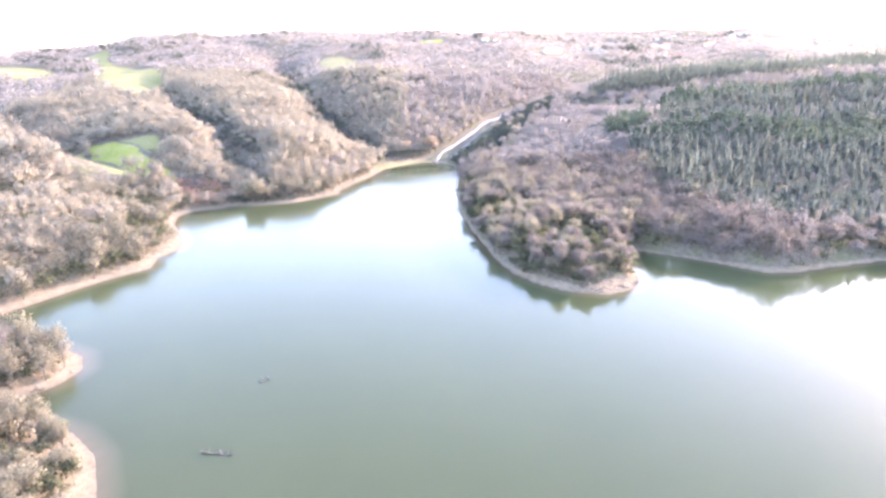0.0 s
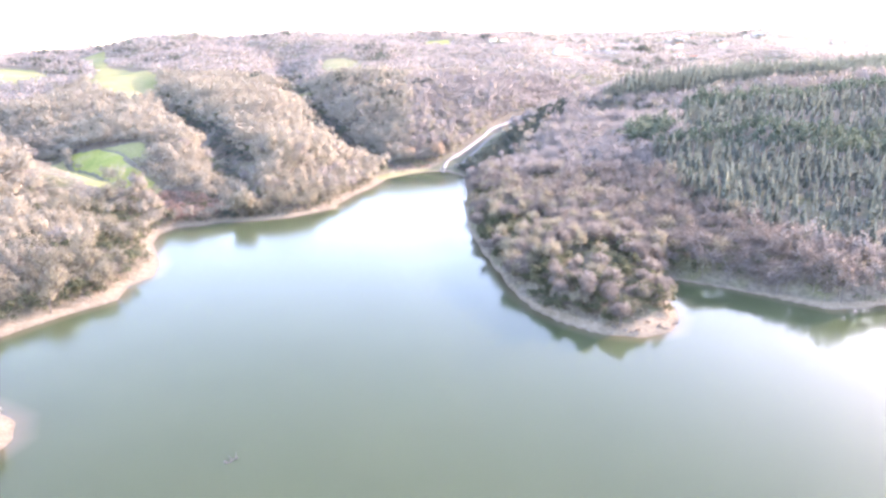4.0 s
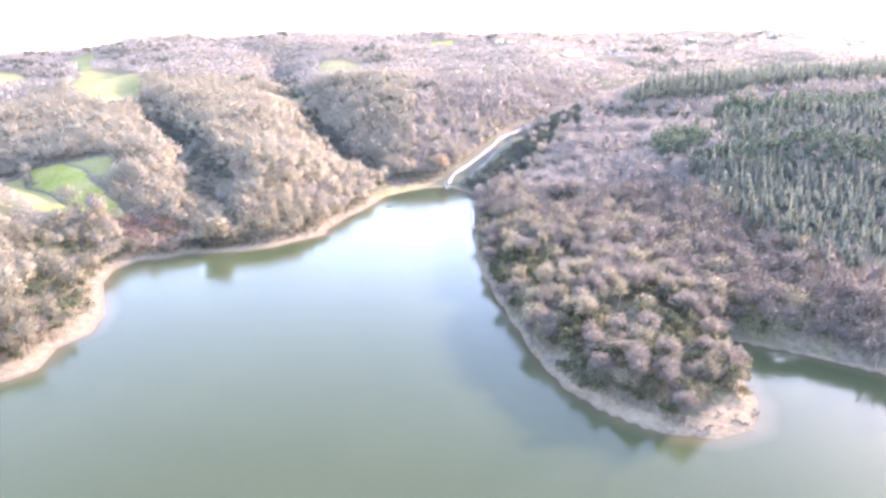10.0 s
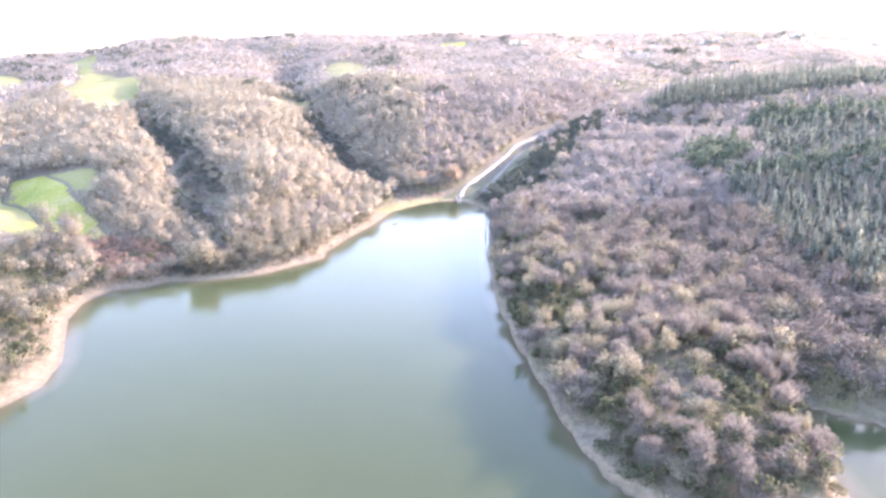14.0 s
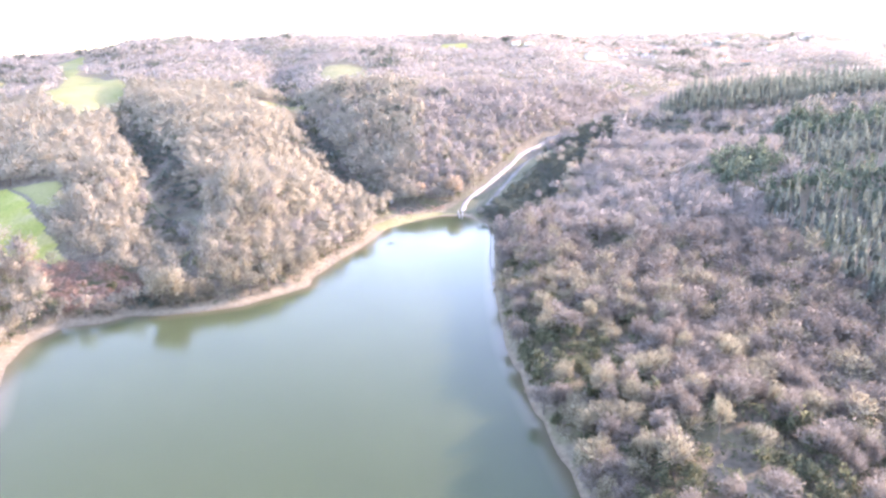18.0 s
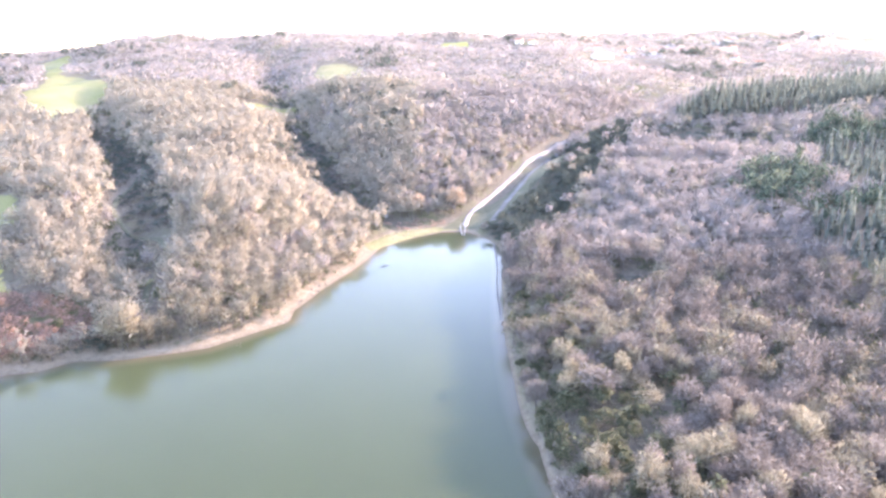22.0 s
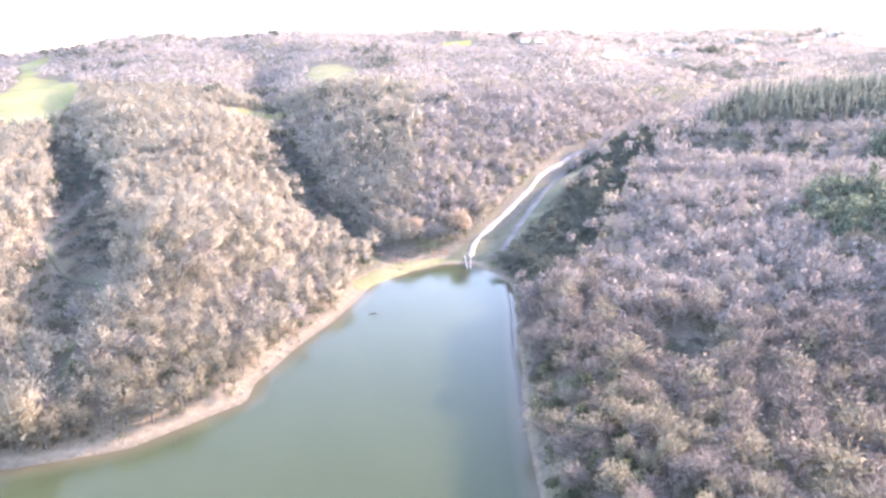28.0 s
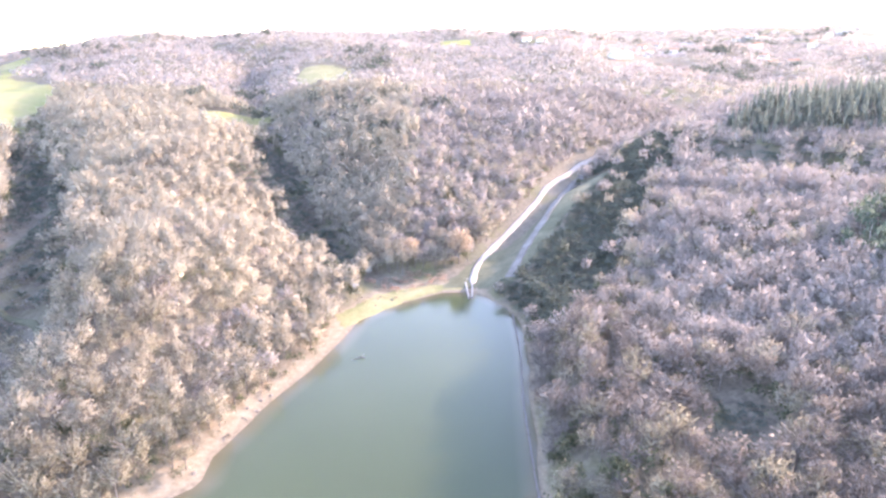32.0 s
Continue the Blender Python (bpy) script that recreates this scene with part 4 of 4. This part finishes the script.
for n, (x, y, wide, high) in enumerate(((-91, 331.5, 2.4, 4.2), (-82.5, 332.5, 2.6, 4.8), (-78, 333.5, 2.2, 3.6), (-87, 336, 2.8, 5.0), (-73, 335.5, 2.4, 4.4), (-83, 340, 3.0, 6.0))):
    single_tree("willow_bush", x, y, wide, high, M_TWIG_GREY, "low grey-olive leafless bush at the foot of the willow", 420, 210 + n, "shrub")
single_tree("poplar", 3.5, 473, 5.6, 15.0, M_TWIG_OCHRE, "ochre-brown tree beside the end of the road", 800, 204)
single_tree("poplar", -14, 473, 4.2, 10.0, M_TWIG_OCHRE, "ochre-brown tree on the valley edge", 700, 205)
single_tree("blossom_bush", -29, 462, 3.0, 6.0, M_TWIG_WHITE, "pale whitish bush at the mouth of the gully", 560, 206, "shrub")
single_tree("bare_tree", 64.5, 209, 2.6, 8.5, M_TWIG, "lone leafless tree on the sandy point", 380, 207)
single_tree("bare_tree", 51, 201, 2.2, 5.0, M_TWIG, "small leafless tree on the sandy point", 300, 208)

# Dry tufts on the sandy point and on the bare shores.
qx, qy = jittered(-115, 76, 120, 452, 1.6)
d_q, _ = dist_line(qx, qy, SHORE, True)
on_tip = ((qx - 59) / 14) ** 2 + ((qy - 199) / 9) ** 2 < 1
ok = ~inside(qx, qy, SHORE) & (on_ground(qx, qy) > 0.3) & (on_tip & (d_q > 1.6) & (rng.random(len(qx)) < 0.5) | (d_q > 2.6) & (d_q < 8) & (qx < 0) & (rng.random(len(qx)) < 0.20))
plant("dry_tufts", qx[ok], qy[ok], [oak_crown(36, 0.10, 230 + k, 0.9, reach=1.6) for k in range(3)], None, M_TWIG_OCHRE, "tan dry tufts and low brush on the bare shore", (0.5, 1.1), (0.4, 1.2))

# Grey-brown undergrowth on the banks of the wooded point.
qx, qy = jittered(8, 84, 186, 345, 2.2)
d_q, _ = dist_line(qx, qy, SHORE, True)
ok = ~inside(qx, qy, SHORE) & (d_q > 1.5) & (d_q < 20) & (on_ground(qx, qy) > 0.4) & (rng.random(len(qx)) < 0.75) & (((qx - 60) / 13) ** 2 + ((qy - 197) / 8) ** 2 > 1)
plant("bank_brush", qx[ok], qy[ok], [oak_crown(56, 0.055, 236 + k, 0.85, reach=1.4) for k in range(4)], None, M_TWIG_GREY, "grey-brown undergrowth below bare trees on the bank", (0.9, 1.8), (0.9, 2.6))

# Brush and evergreen bushes of the western banks, down to the bare shore.
qx, qy = jittered(-150, -20, 40, 450, 2.8)
d_q, _ = dist_line(qx, qy, SHORE, True)
ok = ~inside(qx, qy, SHORE) & (d_q > 2.6 + 1.2 * np.sin(qx * 0.3) * np.sin(qy * 0.23)) & (d_q < np.where(qy < 330, 34, 9)) & (on_ground(qx, qy) > 0.4) & ~inside(qx, qy, SHORE_GRASS) & (((qx + 85) / 5) ** 2 + ((qy - 135) / 4) ** 2 > 1)
green = rng.random(len(qx)) < 0.48 + 0.25 * np.sin(qx * 0.11 + 2) * np.sin(qy * 0.09)
plant("bank_brush", qx[ok & ~green], qy[ok & ~green], [oak_crown(56, 0.055, 246 + k, 0.85, reach=1.4) for k in range(4)], None, M_TWIG_GREY, "tan-grey brush on the sunny lake bank", (1.1, 2.2), (1.4, 3.6))
plant("bank_scrub", qx[ok & green], qy[ok & green], [bush_crown(84, 0.115, 250 + k) for k in range(4)], None, M_LEAF, "olive-green evergreen bushes on the sunny lake bank", (1.2, 2.3), (1.8, 4.2))

# Russet scrub: willow brush in the inlet and brambles at the lake head.
for poly, label, radius, height in (
        (INLET_BRUSH, "russet willow brush filling the inlet", (2.2, 3.8), (2.6, 4.6)),
        (HEAD_BRUSH, "brown bramble scrub on the flat lake head", (1.2, 2.2), (1.0, 1.9))):
    p = np.array(poly, float)
    qx, qy = jittered(p[:, 0].min(), p[:, 0].max(), p[:, 1].min(), p[:, 1].max(), 2.9)
    ok = inside(qx, qy, poly) & (on_ground(qx, qy) > 0.3)
    plant("russet_scrub", qx[ok], qy[ok], [oak_crown(110, 0.06, 220 + k, 0.8) for k in range(3)], None, M_TWIG_RED, label, radius, height)

# Dark groves and hedges on the far tops.
for cx, cy, rx, ry in ((22, 1092, 52, 13), (82, 1040, 12, 6), (-385, 940, 45, 9), (-600, 1190, 55, 9), (-720, 1240, 110, 14), (-425, 818, 30, 8), (-470, 840, 35, 10), (-300, 815, 22, 8), (300, 1010, 60, 14), (520, 1330, 120, 22), (-72, 888, 24, 14), (-150, 748, 16, 6), (-72, 684, 24, 8), (-300, 1120, 90, 7), (190, 1100, 60, 9), (420, 1180, 90, 12),
                       (-58, 812, 14, 40), (-64, 640, 24, 6), (-127, 680, 12, 6), (-360, 962, 60, 8), (-430, 978, 25, 8), (-525, 1032, 60, 9), (-230, 1042, 50, 6), (232, 862, 46, 44), (300, 905, 45, 12),
                       (-34, 690, 9, 8), (-6, 648, 10, 6), (300, 1015, 55, 8), (366, 1237, 80, 10), (-378, 750, 20, 6), (-172, 705, 6, 15), (-36, 596, 8, 5)):
    n = int(rx * ry / 34) + 8
    ang, rr = rng.uniform(0, 6.28, n), np.sqrt(rng.random(n))
    plant("dark_grove", cx + rx * rr * np.cos(ang), cy + ry * rr * np.sin(ang), [bush_crown(46, 0.17, 240 + k) for k in range(3)], None, M_GROVE_SHADE,
          "dark evergreen grove on a distant hilltop", (3.4, 5.2), (8.0, 13.0))


# ---- things in and by the water ----
def block(sx, sy, sz, bevel=0.03):
    bm = bmesh.new()
    bmesh.ops.create_cube(bm, size=1.0)
    bmesh.ops.scale(bm, vec=(sx, sy, sz), verts=bm.verts)
    bmesh.ops.bevel(bm, geom=bm.edges[:], offset=bevel, segments=1, affect="EDGES")
    return bm


def bm_mesh(name, bm, mat):
    me = bpy.data.meshes.new(name)
    bm.to_mesh(me)
    bm.free()
    me.materials.append(mat)
    return me


def driftwood(x, y, turn, length, label, seed, z=0.0):
    r = np.random.default_rng(seed)
    root = tagged(new("driftwood"), label, "driftwood")
    pts = [np.array((k / 5 * length - length / 2, 0.35 * math.sin(k * 1.3 + seed), 0.12 + 0.22 * math.sin(k * 0.9 + seed))) for k in range(6)]
    V, F = joined([stem(a, b, 0.20 - 0.02 * k, 0.18 - 0.02 * k, 6) for k, (a, b) in enumerate(zip(pts[:-1], pts[1:]))])
    part("log", link_mesh("log", V, F, M_DRIFT), root)
    for k in range(7):
        a = pts[r.integers(1, 6)]
        e = a + np.array((r.uniform(-0.8, 0.8), r.uniform(-1.3, 1.3), r.uniform(0.35, 1.1)))
        V, F = joined([stem(a, (a + e) / 2 + r.normal(0, 0.1, 3), 0.07, 0.05, 4), stem((a + e) / 2, e, 0.05, 0.015, 4)])
        part("branch", link_mesh("branch", V, F, M_DRIFT), root)
    root.matrix_basis = pose(x, y, z, 0, 0, turn)


driftwood(-41.5, 113, 10, 3.6, "dark dead branch standing out of the water", 1)
driftwood(-38.8, 112.4, -25, 2.6, "dark dead branch standing out of the water beside another", 2)
driftwood(-38, 141, 20, 2.4, "small dead branch standing out of the water", 3)
driftwood(-24, 403, 5, 3.4, "low dark driftwood lying in shallow water", 4)
for n, (x, y, turn) in enumerate(((53.5, 194.5, 15), (60, 196.5, -30), (65.5, 200, 50), (57.5, 199, 80), (48, 196.5, -20), (-58, 334, 10), (-47, 366, 70), (-88, 139, 30))):
    driftwood(x, y, turn, 2.2 + 0.4 * (n % 3), "grey dead branch washed up on the bare shore", 11 + n, float(on_ground(x, y)))

# A low concrete kerb in the shallows along the shaded bank.
kerb = tagged(new("shore_wall"), "low dark wet stone wall standing in the shallows", "wall")
me = bm_mesh("block", block(0.45, 2.94, 1.1), M_DRIFT)
line = np.array([(19.2, 432), (18.4, 405), (16.4, 380), (15.6, 356), (15.2, 338)], float)
run = np.concatenate([[0], np.cumsum(np.hypot(*np.diff(line, axis=0).T))])
for at in np.arange(1.5, run[-1], 3.0):
    q, ahead = [np.array([np.interp(v, run, line[:, 0]), np.interp(v, run, line[:, 1])]) for v in (at, at + 1)]
    ob = new("block", me)
    ob.parent = kerb
    ob.matrix_basis = pose(q[0] + rng.normal(0, 0.05), q[1], -0.42 + rng.normal(0, 0.04), rng.normal(0, 0.6), rng.normal(0, 1.0), math.degrees(math.atan2(-(ahead - q)[0], (ahead - q)[1])))

# Small white shed and marker post on the banks at the lake head.
shed = tagged(new("shed"), "tiny white sheet-metal shed on the grassy bank", "shed")
part("wall", new("wall", bm_mesh("wall", block(2.2, 1.6, 1.5, 0.04), M_PLASTER)), shed).location = (0, 0, 0.65)
part("roof", new("roof", bm_mesh("roof", block(2.5, 1.9, 0.12, 0.03), M_METAL)), shed).location = (0, 0, 1.464)
part("door", new("door", bm_mesh("door", block(0.8, 0.06, 1.2, 0.01), M_METAL)), shed).location = (-0.3, -0.81, 0.6)
shed.matrix_basis = pose(-31, 450, float(on_ground(-31, 450)), 0, 0, 20)
post = tagged(new("marker_post"), "short white-painted concrete marker post", "post")
part("shaft", new("shaft", bm_mesh("shaft", block(0.28, 0.28, 1.5, 0.04), M_PLASTER)), post).location = (0, 0, 0.65)
part("cap", new("cap", bm_mesh("cap", block(0.36, 0.36, 0.14, 0.04), M_PLASTER)), post).location = (0, 0, 1.474)
post.matrix_basis = pose(25.5, 430, float(on_ground(25.5, 430)), 0, 0, 10)

# Two walls that carry the road's culvert down into the lake.
culvert = tagged(new("culvert"), "pair of pale concrete culvert walls running into the lake", "culvert")
for dx, turn in ((-0.9, 3), (0.9, -3)):
    ob = new("wing_wall", bm_mesh("wing_wall", block(0.4, 15, 2.2), M_CONCRETE))
    ob.parent = culvert
    ob.matrix_basis = pose(6.8 + dx, 453.5, -0.1, 2.0, 0, turn)
ob = new("head_wall", bm_mesh("head_wall", block(3.0, 0.5, 2.0), M_CONCRETE))
ob.parent = culvert
ob.matrix_basis = pose(7.0, 461.3, 0.5, 0, 0, 0)


def rock_mesh(seed):
    bm = bmesh.new()
    bmesh.ops.create_icosphere(bm, subdivisions=2, radius=1.0)
    for v in bm.verts:
        v.co *= 0.75 + 0.5 * noise.noise(v.co * 1.3 + Vector((seed * 7.1, 0, 0)))
    return bm_mesh("rock", bm, M_STONE)


ROCKS = [rock_mesh(k) for k in range(5)]
spots = [(-47.5, 357, 1.3), (-46.9, 359, 0.8), (-49, 354, 0.7)]
for cx, cy, rx, ry, n in ((56, 195, 12, 4, 16), (-70, 332, 12, 3, 10), (-44, 376, 3, 14, 10), (-110, 300, 4, 14, 6), (-86, 150, 4, 6, 6), (-24, 443, 6, 5, 6)):
    spots += [(cx + rng.normal(0, rx / 2), cy + rng.normal(0, ry / 2), rng.uniform(0.3, 0.75)) for _ in range(n)]
for n, (x, y, size) in enumerate(spots):
    z = float(on_ground(x, y))
    if z > 0.08:
        ob = tagged(new("rock", ROCKS[n % 5]), "weathered grey-brown rock on the bare shore", "rock", "rocks of the shore")
        ob.matrix_basis = pose(x, y, z + size * 0.15, 0, 0, rng.uniform(0, 360)) @ Matrix.Diagonal((size, size * rng.uniform(0.7, 1.2), size * 0.6, 1))


# ---- the far village ----
def house(long, deep, high, roof_mat, label):
    root = tagged(new("house"), label, "house", "houses of the far village")
    part("wall", new("wall", bm_mesh("wall", block(long, deep, high, 0.05), M_PLASTER)), root)
    root.children[0].location = (0, 0, high / 2 - 0.6)
    bm = bmesh.new()
    o, rise = 0.6, deep * 0.26
    rim = [bm.verts.new(p) for p in ((-long / 2 - o, -deep / 2 - o, 0), (long / 2 + o, -deep / 2 - o, 0), (long / 2 + o, deep / 2 + o, 0), (-long / 2 - o, deep / 2 + o, 0))]
    top = [bm.verts.new((-long / 2 - o, 0, rise)), bm.verts.new((long / 2 + o, 0, rise))]
    for f in ((0, 1, 5, 4), (2, 3, 4, 5), (0, 4, 3), (1, 2, 5), (3, 2, 1, 0)):
        bm.faces.new([(rim + top)[k] for k in f])
    roof = part("roof", new("roof", bm_mesh("roof", bm, roof_mat)), root)
    roof.location = (0, 0, high - 0.6 + 0.004)
    pane = bm_mesh("window", block(1.3, 0.12, 1.4, 0.02), M_DARK)
    for k in range(3):
        w = part("window", new("window", pane), root)
        w.location = ((k - 1) * long * 0.3, -deep / 2 - 0.02, high * 0.52)
    door = part("door", new("door", bm_mesh("door", block(1.1, 0.12, 2.1, 0.02), M_DARK)), root)
    door.location = (long * 0.15, -deep / 2 - 0.02, 0.45)
    return root


HOUSES = [house(9, 7, 5.0, M_TILE, "white plastered village house with a red tile roof"), house(9, 7.5, 3.6, M_TILE, "low white village house with a red tile roof"),
          house(17, 8, 4.0, M_METAL, "long white farm shed with a grey sheet roof"), house(10, 8, 6.2, M_TILE, "tall white house with a red tile roof")]
for n, (x, y) in enumerate(LOTS):
    ob = HOUSES[n] if n < 4 else copy_thing(HOUSES[int(rng.choice([0, 1, 1, 2, 3]))], Matrix.Identity(4))
    ob.matrix_basis = pose(x, y, float(on_ground(x, y)) + 0.4, 0, 0, rng.uniform(-40, 40))
ob = house(34, 9, 4.6, M_METAL, "very long white farm shed with a grey sheet roof")
ob.matrix_basis = pose(LONG_SHED[0], LONG_SHED[1], float(on_ground(*LONG_SHED[:2])) + 0.4, 0, 0, LONG_SHED[2])

# The woods go on beside and behind the start of the flight.
bx, by = jittered(-420, 420, -160, 420, 6.0)
ok = clear(bx, by) & ~swept(bx, by) & (wood_zone(bx, by) == 0)
plant("side_wood", bx[ok], by[ok], CLUMP, None, M_TWIG_HAZE, "leafless woods on the banks beside the lake", (3.6, 5.4), (5.5, 8.0))
